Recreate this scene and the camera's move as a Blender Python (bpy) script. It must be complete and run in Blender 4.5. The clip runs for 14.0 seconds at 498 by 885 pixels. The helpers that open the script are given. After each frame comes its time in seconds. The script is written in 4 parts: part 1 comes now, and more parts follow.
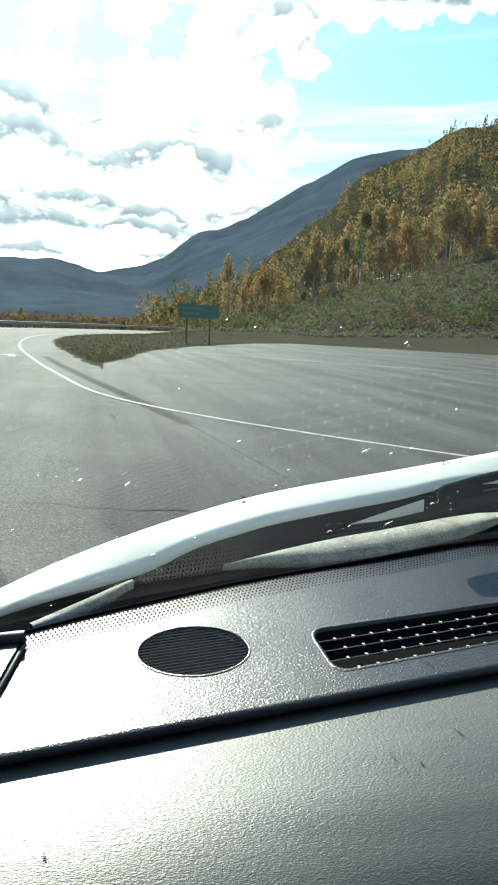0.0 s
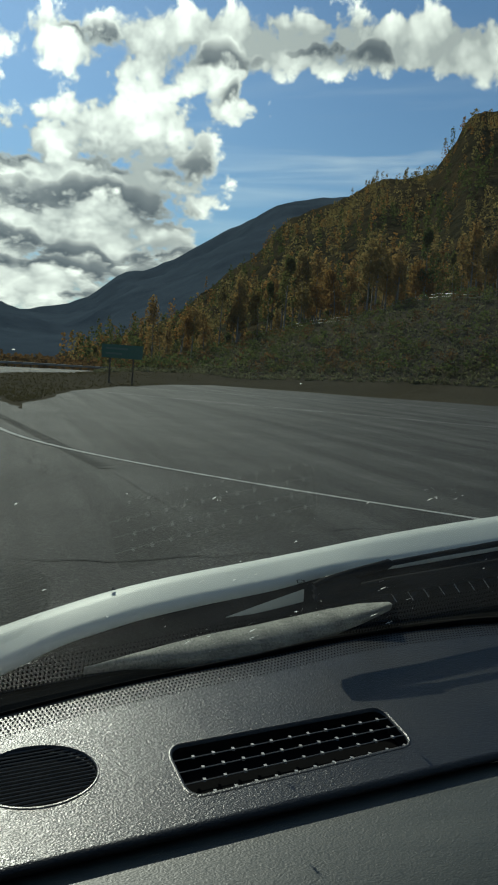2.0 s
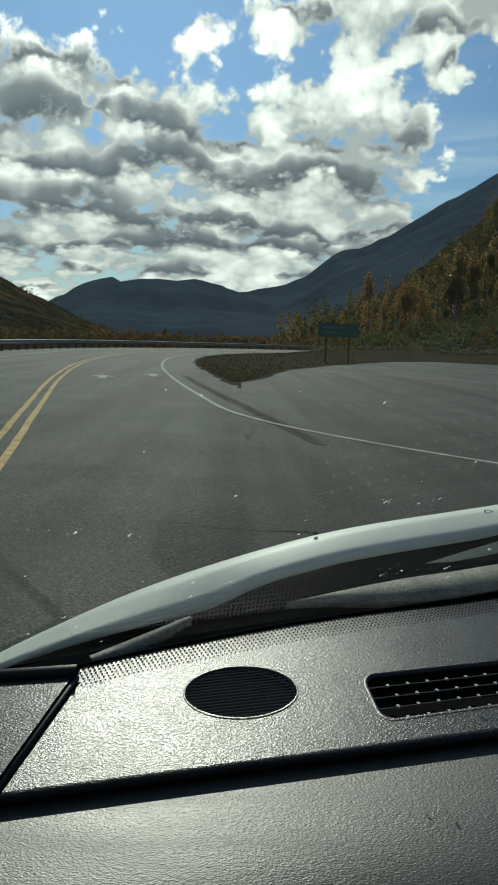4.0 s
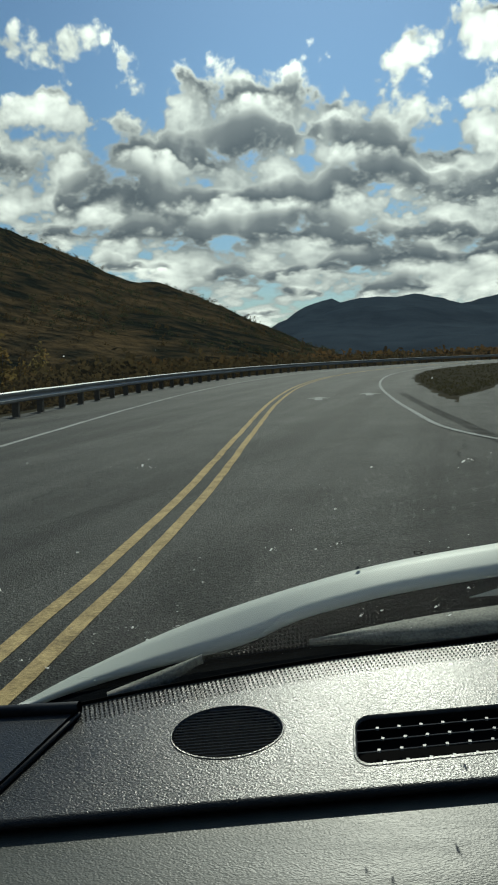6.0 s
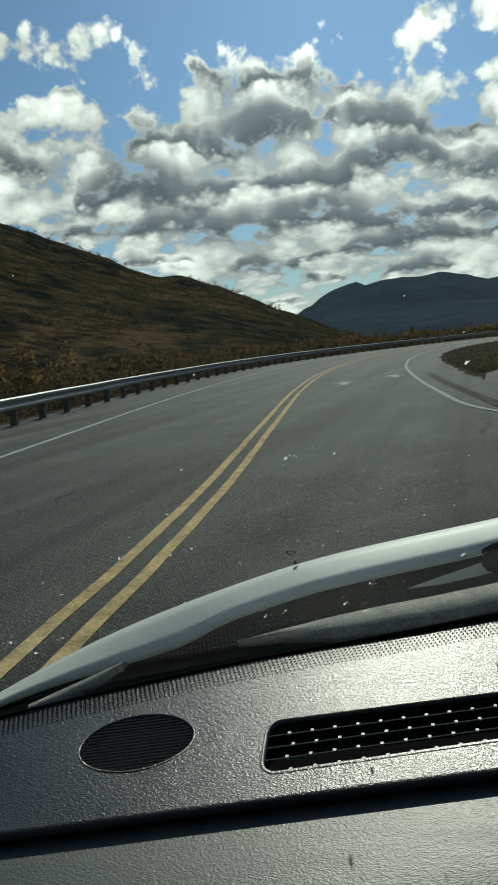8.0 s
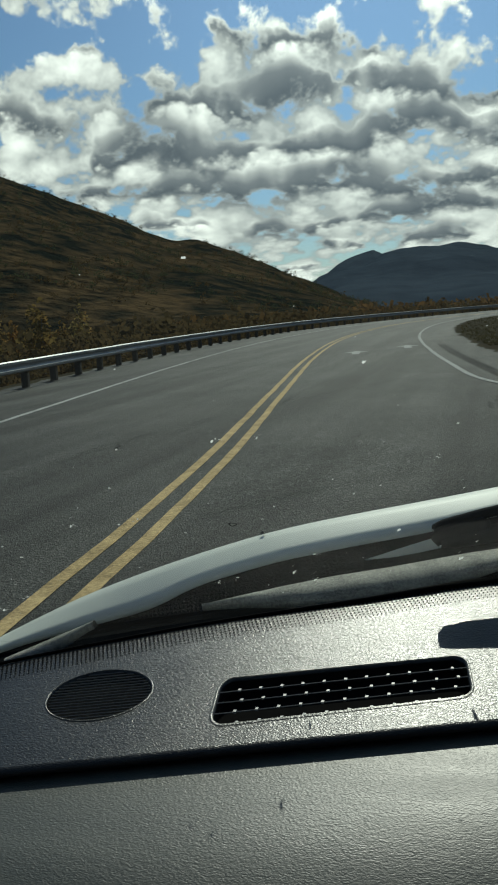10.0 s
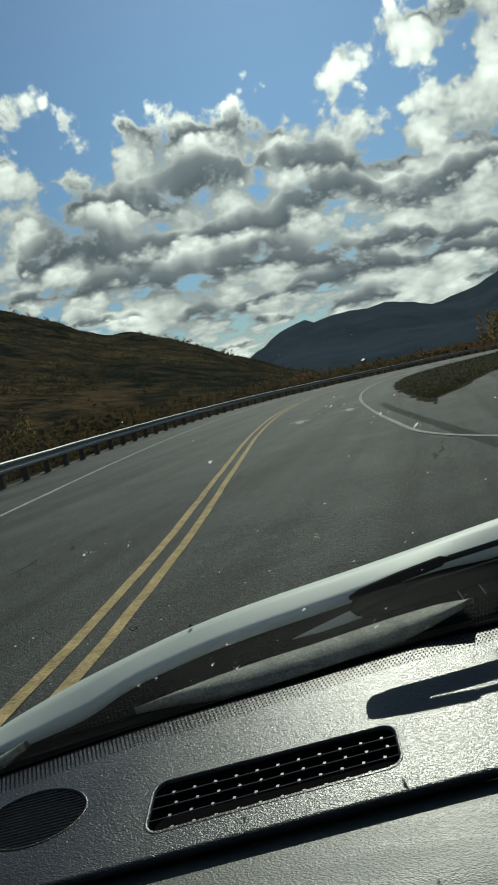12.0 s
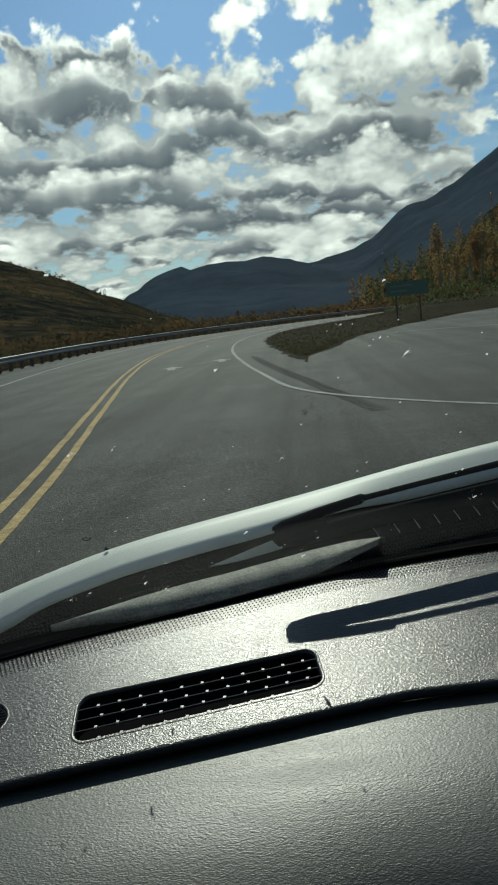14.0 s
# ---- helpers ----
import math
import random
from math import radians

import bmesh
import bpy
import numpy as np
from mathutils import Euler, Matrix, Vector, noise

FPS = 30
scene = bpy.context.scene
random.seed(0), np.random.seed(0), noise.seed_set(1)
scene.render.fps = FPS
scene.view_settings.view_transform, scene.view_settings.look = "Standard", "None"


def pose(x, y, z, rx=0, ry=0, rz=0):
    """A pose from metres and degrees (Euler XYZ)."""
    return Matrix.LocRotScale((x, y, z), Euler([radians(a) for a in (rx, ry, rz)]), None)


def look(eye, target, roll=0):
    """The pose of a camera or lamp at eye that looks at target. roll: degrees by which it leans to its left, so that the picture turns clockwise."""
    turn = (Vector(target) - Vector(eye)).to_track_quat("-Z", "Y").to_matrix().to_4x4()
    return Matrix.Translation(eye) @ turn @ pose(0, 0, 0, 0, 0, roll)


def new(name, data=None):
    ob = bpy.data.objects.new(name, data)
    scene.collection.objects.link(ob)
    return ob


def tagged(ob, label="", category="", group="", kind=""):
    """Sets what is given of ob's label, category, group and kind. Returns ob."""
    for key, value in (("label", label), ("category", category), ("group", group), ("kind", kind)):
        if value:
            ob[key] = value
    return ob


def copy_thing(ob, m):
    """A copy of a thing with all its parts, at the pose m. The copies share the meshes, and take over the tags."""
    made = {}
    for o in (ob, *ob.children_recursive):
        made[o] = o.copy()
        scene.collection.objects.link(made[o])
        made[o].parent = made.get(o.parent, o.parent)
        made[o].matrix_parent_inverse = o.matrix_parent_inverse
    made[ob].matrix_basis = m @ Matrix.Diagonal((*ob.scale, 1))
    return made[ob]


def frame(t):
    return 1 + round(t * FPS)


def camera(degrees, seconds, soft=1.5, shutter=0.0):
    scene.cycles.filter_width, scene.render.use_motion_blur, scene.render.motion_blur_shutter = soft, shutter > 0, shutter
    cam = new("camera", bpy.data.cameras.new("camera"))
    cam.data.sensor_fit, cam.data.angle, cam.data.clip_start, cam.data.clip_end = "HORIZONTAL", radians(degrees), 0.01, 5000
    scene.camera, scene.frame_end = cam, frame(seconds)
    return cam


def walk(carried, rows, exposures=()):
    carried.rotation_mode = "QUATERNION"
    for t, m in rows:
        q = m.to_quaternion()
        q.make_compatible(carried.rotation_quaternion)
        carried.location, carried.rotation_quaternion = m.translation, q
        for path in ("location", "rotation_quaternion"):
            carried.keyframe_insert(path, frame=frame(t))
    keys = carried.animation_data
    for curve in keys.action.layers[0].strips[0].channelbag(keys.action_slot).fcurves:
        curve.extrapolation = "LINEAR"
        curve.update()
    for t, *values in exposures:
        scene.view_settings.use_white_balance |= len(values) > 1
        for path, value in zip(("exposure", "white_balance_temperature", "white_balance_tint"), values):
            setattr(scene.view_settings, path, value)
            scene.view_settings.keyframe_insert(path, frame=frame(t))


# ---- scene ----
cam = camera(30.0, 14.0, soft=2.0)

# seconds, x, y, z, yaw (left positive), pitch, lean to the left
ROWS = [
    (0, -0.336, -0.110, 1.494, -10.271, -7.086, 3.054),
    (0.5, -0.273, -0.059, 1.514, -9.537, -5.234, 4.376),
    (1, -0.238, -0.028, 1.530, -11.602, -5.967, 3.880),
    (1.5, -0.228, -0.062, 1.580, -16.175, -5.576, 4.340),
    (2, -0.255, -0.061, 1.562, -14.846, -4.283, 4.156),
    (2.5, -0.256, -0.055, 1.551, -10.137, -3.817, 4.549),
    (3, -0.341, -0.115, 1.541, -6.296, -6.166, 4.275),
    (3.5, -0.293, -0.122, 1.531, -5.664, -7.033, 4.395),
    (4, -0.235, -0.117, 1.525, -1.582, -6.367, 2.556),
    (6.5, 0.088, -0.093, 1.560, 14.596, -5.117, -1.726),
    (7, 0.109, -0.058, 1.560, 16.101, -4.992, -1.861),
    (7.5, 0.180, -0.050, 1.555, 12.782, -5.198, -5.746),
    (8, 0.195, -0.027, 1.553, 14.429, -5.873, -4.865),
    (10.5, 0.293, -0.094, 1.571, 15.267, -7.980, -3.523),
    (11, 0.304, -0.102, 1.552, 15.585, -6.655, -5.585),
    (11.5, 0.306, -0.087, 1.557, 14.885, -4.751, -8.046),
    (12, 0.346, -0.080, 1.579, 11.890, -3.397, -10.827),
    (12.5, 0.335, -0.098, 1.575, 10.116, -2.711, -11.333),
    (13, 0.284, -0.091, 1.586, 8.964, -3.153, -9.484),
    (13.5, 0.266, -0.105, 1.579, 5.880, -3.751, -7.793),
    (14, 0.251, -0.109, 1.568, 4.102, -7.730, -5.700),
]


def aim(x, y, z, yaw, pitch, lean):
    a, b = radians(yaw), radians(pitch)
    way = Vector((-math.sin(a) * math.cos(b), math.cos(a) * math.cos(b), math.sin(b)))
    eye = Vector((x, y, z))
    return look(eye, eye + way, lean)


walk(cam, [(r[0], aim(*r[1:])) for r in ROWS],
     exposures=[(0.0, 2.0, 6430, -5), (0.2, 1.2, 6430, -5), (0.5, 0.75, 6480, -5), (1.0, 0.2, 6430, -5), (2.0, 0.2, 6430, -5), (4.0, 0.12, 6430, -5), (6.5, 0.0, 6400, -5), (11.0, 0.0, 6400, -5), (12.0, -0.12, 6400, -5), (13.4, -0.08, 6400, -5), (14.0, 0.0, 6400, -5)])

# ---------------------------------------------------------------- world and sun
SUN_AZ, SUN_EL = 6.0, 40.0     # degrees left of +y, above the horizon


def nodes_of(tree):
    tree.nodes.clear()

    def add(idname, **put):
        n = tree.nodes.new(idname)
        for key, value in put.items():
            if key == "op":
                n.operation = value
            elif key == "blend":
                n.blend_type = value
            elif key == "kind":
                n.data_type = value
            elif key == "dims":
                n.noise_dimensions = value
        return n

    def link(a, b):
        tree.links.new(a, b)
    return add, link


def make_world():
    w = bpy.data.worlds.new("sky")
    w.use_nodes = True
    scene.world = w
    add, link = nodes_of(w.node_tree)
    sky = add("ShaderNodeTexSky")
    sky.sky_type = "NISHITA"
    sky.sun_disc = False
    sky.sun_elevation = radians(SUN_EL)
    sky.sun_rotation = radians(-SUN_AZ)
    sky.air_density, sky.dust_density, sky.ozone_density = 1.0, 0.4, 3.0

    def math_node(op, a, b=None, c=None, clamp=False):
        n = add("ShaderNodeMath", op=op)
        n.use_clamp = clamp
        for i, v in enumerate((a, b, c)):
            if v is None:
                continue
            if isinstance(v, (int, float)):
                n.inputs[i].default_value = v
            else:
                link(v, n.inputs[i])
        return n.outputs[0]

    co = add("ShaderNodeTexCoord")
    sep = add("ShaderNodeSeparateXYZ")
    link(co.outputs["Generated"], sep.inputs[0])
    dx, dy, dz = sep.outputs
    az = math_node("MULTIPLY", math_node("ARCTAN2", math_node("MULTIPLY", dx, -1.0), dy), 57.2958)
    el = math_node("MULTIPLY", math_node("ARCSINE", dz), 57.2958)
    # billows that crowd towards the horizon
    high = math_node("ADD", math_node("MAXIMUM", dz, 0.0), 0.11)
    comb = add("ShaderNodeCombineXYZ")
    link(math_node("MULTIPLY", az, 0.055), comb.inputs[0])
    link(math_node("MULTIPLY", math_node("LOGARITHM", high, 2.71828), 1.3), comb.inputs[1])

    def billow(vec, scale, detail, distortion, rough=0.56):
        n = add("ShaderNodeTexNoise", dims="3D")
        link(vec, n.inputs["Vector"])
        n.inputs["Scale"].default_value = scale
        n.inputs["Detail"].default_value = detail
        n.inputs["Roughness"].default_value = rough
        n.inputs["Distortion"].default_value = distortion
        return n.outputs[0]

    def puffs(vec, scale):
        v = add("ShaderNodeTexVoronoi")
        v.feature = "SMOOTH_F1"
        v.inputs["Scale"].default_value = scale
        v.inputs["Detail"].default_value = 3.0
        v.inputs["Roughness"].default_value = 0.5
        v.inputs["Smoothness"].default_value = 0.3
        link(vec, v.inputs["Vector"])
        return math_node("SUBTRACT", 0.42, v.outputs["Distance"])
    fine = math_node("SUBTRACT", billow(comb.outputs[0], 5.0, 10.0, 0.2, 0.6), 0.5)
    heap_here = puffs(comb.outputs[0], 8.0)
    lump = math_node("ADD", math_node("MULTIPLY", fine, 1.3), math_node("MULTIPLY", heap_here, 0.55))
    ang = add("ShaderNodeCombineXYZ")
    link(az, ang.inputs[0])
    link(el, ang.inputs[1])
    # large cloud masses and gaps: azimuth, elevation, half width, half height, weight
    masses = [
        (6, 11.5, 12, 5.0, 0.30), (19, 10.5, 11, 4.6, 0.30), (27, 13, 5, 3.0, 0.16), (28.0, 18.0, 3.6, 1.4, 0.30),
        (0, 6.0, 16, 3.0, 0.30), (14, 4.0, 10, 2.4, 0.24), (-8, 12.5, 5.0, 4.6, 0.36), (-12.6, 15.4, 2.0, 1.2, 0.26),
        (-15, 19.3, 13, 1.7, 0.40), (-27, 18.6, 7, 2.2, 0.20), (-5, 18.0, 6, 1.3, 0.24), (-12, 23.5, 12, 2.0, -0.30), (-6.5, 10.5, 5.0, 3.0, 0.24), (21.5, 18.6, 1.6, 1.2, 0.22),
        (-20, 11.5, 6.5, 5.6, -0.50), (-24, 14.0, 7, 2.4, -0.34), (7, 22.4, 15, 3.2, -0.42), (-15, 8.5, 4, 3, -0.22),
        (19.5, 5.2, 2.6, 0.7, -0.26), (16, 21.8, 8, 2.4, -0.22), (-21, 18.8, 8, 1.6, 0.40), (-0.2, 15.2, 1.5, 1.4, -0.26), (11, 13.8, 5, 1.6, 0.14), (30, 15.8, 6, 0.9, -0.34), (29.5, 10.8, 2.5, 0.6, -0.26), (15.6, 9.8, 1.6, 0.5, -0.22),
    ]
    # dark bellies of the thick clouds
    bellies = [
        (2.2, 10.3, 7.5, 1.1, 0.26), (14, 13.8, 4.2, 1.3, 0.26), (9.2, 13.4, 2.2, 1.1, 0.18), (21.6, 10.5, 3.5, 1.1, 0.24),
        (22.5, 7.1, 3.2, 0.8, 0.26), (12, 6.4, 2.8, 0.5, 0.28), (10, 8.3, 4.5, 0.7, 0.26), (-2.8, 5.4, 5.5, 1.0, 0.30),
        (-4.3, 13.0, 1.9, 1.3, 0.20), (-9.2, 14.6, 2.6, 1.2, 0.20), (27, 17.6, 2.6, 0.7, 0.16), (31, 9.6, 2.6, 1.6, 0.26),
        (-23.2, 18.7, 4.5, 1.1, 0.28), (2.4, 13.4, 2.0, 0.7, 0.16), (28.4, 13.2, 2.2, 0.9, 0.18),
    ]

    def heap(rows):
        total = None
        for a, e, wide, tall, weight in rows:
            sub = add("ShaderNodeVectorMath", op="SUBTRACT")
            link(ang.outputs[0], sub.inputs[0])
            sub.inputs[1].default_value = (a, e, 0)
            mul = add("ShaderNodeVectorMath", op="MULTIPLY")
            link(sub.outputs[0], mul.inputs[0])
            mul.inputs[1].default_value = (1 / wide, 1 / tall, 0)
            dot = add("ShaderNodeVectorMath", op="DOT_PRODUCT")
            link(mul.outputs[0], dot.inputs[0])
            link(mul.outputs[0], dot.inputs[1])
            bell = math_node("POWER", 2.0, math_node("MULTIPLY", dot.outputs["Value"], -1.0))
            term = math_node("MULTIPLY", bell, weight)
            total = term if total is None else math_node("ADD", total, term)
        return total
    total, belly = heap(masses), heap(bellies)
    def ramp(v, lo, hi):
        n = add("ShaderNodeMapRange")
        n.interpolation_type = "SMOOTHSTEP"
        link(v, n.inputs["Value"])
        n.inputs["From Min"].default_value, n.inputs["From Max"].default_value = lo, hi
        return n.outputs[0]

    raw = math_node("ADD", math_node("MULTIPLY", fine, 1.7), math_node("MULTIPLY", heap_here, 0.5))
    raw = math_node("ADD", raw, math_node("MULTIPLY", math_node("SUBTRACT", billow(comb.outputs[0], 1.5, 3.0, 0.1), 0.5), 0.7))
    dens = math_node("ADD", math_node("ADD", raw, total), 0.10)
    sheet = ramp(dens, -0.02, 0.17)

    def tones(light, lo, hi, rows):
        core = add("ShaderNodeMapRange")
        link(light, core.inputs["Value"])
        core.inputs["From Min"].default_value, core.inputs["From Max"].default_value = lo, hi
        body = add("ShaderNodeValToRGB")
        link(core.outputs[0], body.inputs[0])
        stops = body.color_ramp.elements
        stops[0].position, stops[0].color = rows[0]
        stops[1].position, stops[1].color = rows[-1]
        for at, tone in rows[1:-1]:
            e = stops.new(at)
            e.color = tone
        return body.outputs[0]
    sheet_light = math_node("SUBTRACT", math_node("MULTIPLY", lump, 1.7), math_node("MULTIPLY", ramp(dens, 0.15, 0.9), 0.30))
    layers = [(tones(sheet_light, -0.75, 0.25, [(0.0, (0.36, 0.37, 0.385, 1)), (0.35, (0.66, 0.655, 0.65, 1)), (0.7, (0.99, 0.965, 0.945, 1)), (1.0, (1.18, 1.14, 1.11, 1))]), sheet)]

    def rank(base, tall, often, seed, bias):
        """One rank of cumulus: a level grey foot, a heaped white top."""
        lay = add("ShaderNodeCombineXYZ")
        link(math_node("MULTIPLY", az, often), lay.inputs[0])
        lay.inputs[1].default_value = seed
        stand = math_node("SUBTRACT", billow(lay.outputs[0], 1.0, 3.0, 0.0), 0.5)
        lay_foot = add("ShaderNodeCombineXYZ")
        link(math_node("MULTIPLY", az, often * 0.8), lay_foot.inputs[0])
        lay_foot.inputs[1].default_value = seed + 7.3
        sag = math_node("SUBTRACT", billow(lay_foot.outputs[0], 1.0, 4.0, 0.0), 0.5)
        here = math_node("ADD", math_node("ADD", math_node("MULTIPLY", stand, 3.6), bias), math_node("MULTIPLY", total, 0.42))
        here = math_node("ADD", here, math_node("MULTIPLY", belly, 1.5))
        here = math_node("MINIMUM", math_node("MAXIMUM", here, 0.02), 1.1)
        foot_el = math_node("ADD", math_node("MULTIPLY", sag, tall * 2.4), base)
        up = math_node("SUBTRACT", math_node("ADD", el, math_node("MULTIPLY", lump, -0.95 * tall)), foot_el)
        u = math_node("DIVIDE", up, math_node("MULTIPLY", here, tall))
        cover = math_node("MULTIPLY", ramp(u, -0.45, 0.15), math_node("SUBTRACT", 1.0, ramp(u, 0.78, 1.05)))
        cover = math_node("MULTIPLY", math_node("MULTIPLY", cover, ramp(here, 0.08, 0.40)), ramp(dens, 0.04, 0.28))
        return u, cover

    ranks = [(2.6, 0.9, 0.26, 1.0, 0.16), (3.9, 1.1, 0.21, 5.7, 0.20), (5.4, 1.5, 0.17, 8.2, 0.26), (7.3, 2.0, 0.15, 11.9, 0.30),
             (9.6, 2.6, 0.13, 14.4, 0.30), (12.6, 3.0, 0.12, 17.8, 0.26), (15.8, 2.7, 0.14, 19.2, 0.0), (18.6, 2.4, 0.16, 21.5, -0.05)]
    for row in ranks:
        u, cover = rank(*row)
        # grey feet under lit tops, and the grain of the heaps
        light = math_node("ADD", math_node("MULTIPLY", u, 0.85), math_node("MULTIPLY", lump, 1.0))
        light = math_node("SUBTRACT", light, math_node("MULTIPLY", belly, 0.5))
        layers.append((tones(light, -0.22, 0.90, [(0.0, (0.105, 0.120, 0.145, 1)), (0.30, (0.18, 0.193, 0.217, 1)), (0.52, (0.40, 0.405, 0.415, 1)), (0.78, (0.82, 0.805, 0.795, 1)), (1.0, (1.08, 1.04, 1.02, 1))]), cover))
    # thin streaks of high cloud in the open blue
    lay = add("ShaderNodeCombineXYZ")
    link(math_node("MULTIPLY", az, 0.06), lay.inputs[0])
    link(math_node("ADD", math_node("MULTIPLY", el, 0.55), math_node("MULTIPLY", az, 0.05)), lay.inputs[1])
    veil = math_node("MULTIPLY", ramp(billow(lay.outputs[0], 1.0, 6.0, 0.6), 0.45, 0.75), 0.42)
    veil = math_node("MULTIPLY", veil, heap([(-20, 11, 9, 4.5, 1.0)]))
    blue = add("ShaderNodeMix", kind="RGBA", blend="MULTIPLY")
    blue.inputs[0].default_value = 1.0
    link(sky.outputs[0], blue.inputs[6])
    blue.inputs[7].default_value = (0.040, 0.047, 0.056, 1)
    thin = add("ShaderNodeMix", kind="RGBA")
    link(veil, thin.inputs[0])
    link(blue.outputs[2], thin.inputs[6])
    thin.inputs[7].default_value = (0.72, 0.74, 0.76, 1)
    seen = thin.outputs[2]
    for body, cover in layers:
        mix = add("ShaderNodeMix", kind="RGBA")
        link(cover, mix.inputs[0])
        link(seen, mix.inputs[6])
        link(body, mix.inputs[7])
        seen = mix.outputs[2]
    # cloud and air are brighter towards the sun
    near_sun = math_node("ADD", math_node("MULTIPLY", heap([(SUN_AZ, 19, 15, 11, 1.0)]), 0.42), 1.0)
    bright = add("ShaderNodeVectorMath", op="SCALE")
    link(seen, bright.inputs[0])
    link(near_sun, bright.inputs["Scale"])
    bg = add("ShaderNodeBackground")
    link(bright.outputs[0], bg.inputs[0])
    bg.inputs[1].default_value = 1.02
    out = add("ShaderNodeOutputWorld")
    link(bg.outputs[0], out.inputs[0])


make_world()
sun_data = bpy.data.lights.new("sun", "SUN")
sun_data.energy, sun_data.angle, sun_data.color = 2.9, radians(0.6), (1.0, 0.95, 0.86)
sun = new("sun", sun_data)
a_, e_ = radians(SUN_AZ), radians(SUN_EL)
sun.matrix_world = look((0, 0, 60), Vector((0, 0, 60)) - Vector((-math.sin(a_) * math.cos(e_), math.cos(a_) * math.cos(e_), math.sin(e_))))

# ---------------------------------------------------------------- materials
def material(name, dark, light, scale=8.0, rough=0.6, bump=0.0, bump_scale=None, metal=0.0, spec=0.5, coarse=None, vary=0.0, coat=0.0, stretch=None, bump_dist=0.02, band=(0.33, 0.67)):
    """Two-scale noise between two colours, with a fine relief."""
    m = bpy.data.materials.new(name)
    m.use_nodes = True
    add, link = nodes_of(m.node_tree)
    out, b = add("ShaderNodeOutputMaterial"), add("ShaderNodeBsdfPrincipled")
    link(b.outputs[0], out.inputs[0])
    co = add("ShaderNodeTexCoord")
    vec = co.outputs["Object"]
    if stretch:
        mp = add("ShaderNodeMapping")
        mp.inputs["Scale"].default_value = stretch
        link(vec, mp.inputs[0])
        vec = mp.outputs[0]
    n1, n2 = add("ShaderNodeTexNoise"), add("ShaderNodeTexNoise")
    for n, s in ((n1, scale), (n2, coarse or scale / 9.0)):
        link(vec, n.inputs["Vector"])
        n.inputs["Scale"].default_value = s
        n.inputs["Detail"].default_value = 6.0
        n.inputs["Roughness"].default_value = 0.6
    mean = add("ShaderNodeMath", op="MULTIPLY_ADD")
    link(n1.outputs[0], mean.inputs[0])
    mean.inputs[1].default_value = 0.55
    half = add("ShaderNodeMath", op="MULTIPLY")
    link(n2.outputs[0], half.inputs[0])
    half.inputs[1].default_value = 0.45
    link(half.outputs[0], mean.inputs[2])
    rng = add("ShaderNodeMapRange")
    link(mean.outputs[0], rng.inputs[0])
    rng.inputs[1].default_value, rng.inputs[2].default_value = band
    mix = add("ShaderNodeMix", kind="RGBA")
    link(rng.outputs[0], mix.inputs[0])
    mix.inputs[6].default_value = (*dark, 1)
    mix.inputs[7].default_value = (*light, 1)
    colour = mix.outputs[2]
    if vary:
        info, hsv = add("ShaderNodeObjectInfo"), add("ShaderNodeHueSaturation")
        link(colour, hsv.inputs["Color"])
        mr = add("ShaderNodeMapRange")
        link(info.outputs["Random"], mr.inputs[0])
        mr.inputs[3].default_value, mr.inputs[4].default_value = 1 - vary, 1 + vary
        link(mr.outputs[0], hsv.inputs["Value"])
        colour = hsv.outputs[0]
    link(colour, b.inputs["Base Color"])
    b.inputs["Roughness"].default_value = rough
    b.inputs["Metallic"].default_value = metal
    b.inputs["Specular IOR Level"].default_value = spec
    b.inputs["Coat Weight"].default_value = coat
    if bump:
        bp, n3 = add("ShaderNodeBump"), add("ShaderNodeTexNoise")
        link(vec, n3.inputs["Vector"])
        n3.inputs["Scale"].default_value = bump_scale or scale
        n3.inputs["Detail"].default_value = 4.0
        link(n3.outputs[0], bp.inputs["Height"])
        bp.inputs["Strength"].default_value = bump
        bp.inputs["Distance"].default_value = bump_dist
        link(bp.outputs[0], b.inputs["Normal"])
    return m


def leaf_material(name, a, b_col, seed):
    """Autumn leaves: one hue to another over the crown and from tree to tree, a little light comes through."""
    m = bpy.data.materials.new(name)
    m.use_nodes = True
    add, link = nodes_of(m.node_tree)
    out, mixs = add("ShaderNodeOutputMaterial"), add("ShaderNodeMixShader")
    d, t = add("ShaderNodeBsdfDiffuse"), add("ShaderNodeBsdfTranslucent")
    info, geo, co, n = add("ShaderNodeObjectInfo"), add("ShaderNodeNewGeometry"), add("ShaderNodeTexCoord"), add("ShaderNodeTexNoise")
    link(co.outputs["Object"], n.inputs["Vector"])
    n.inputs["Scale"].default_value = 0.35
    s = add("ShaderNodeMath", op="ADD")
    link(info.outputs["Random"], s.inputs[0])
    link(n.outputs[0], s.inputs[1])
    s2 = add("ShaderNodeMath", op="MULTIPLY_ADD")
    link(geo.outputs["Random Per Island"], s2.inputs[0])
    s2.inputs[1].default_value = 0.5
    link(s.outputs[0], s2.inputs[2])
    r = add("ShaderNodeMapRange")
    link(s2.outputs[0], r.inputs[0])
    r.inputs[1].default_value, r.inputs[2].default_value = 0.45, 1.6
    mix = add("ShaderNodeMix", kind="RGBA")
    link(r.outputs[0], mix.inputs[0])
    mix.inputs[6].default_value, mix.inputs[7].default_value = (*a, 1), (*b_col, 1)
    link(mix.outputs[2], d.inputs[0])
    link(mix.outputs[2], t.inputs[0])
    mixs.inputs[0].default_value = 0.5
    link(d.outputs[0], mixs.inputs[1])
    link(t.outputs[0], mixs.inputs[2])
    link(mixs.outputs[0], out.inputs[0])
    return m


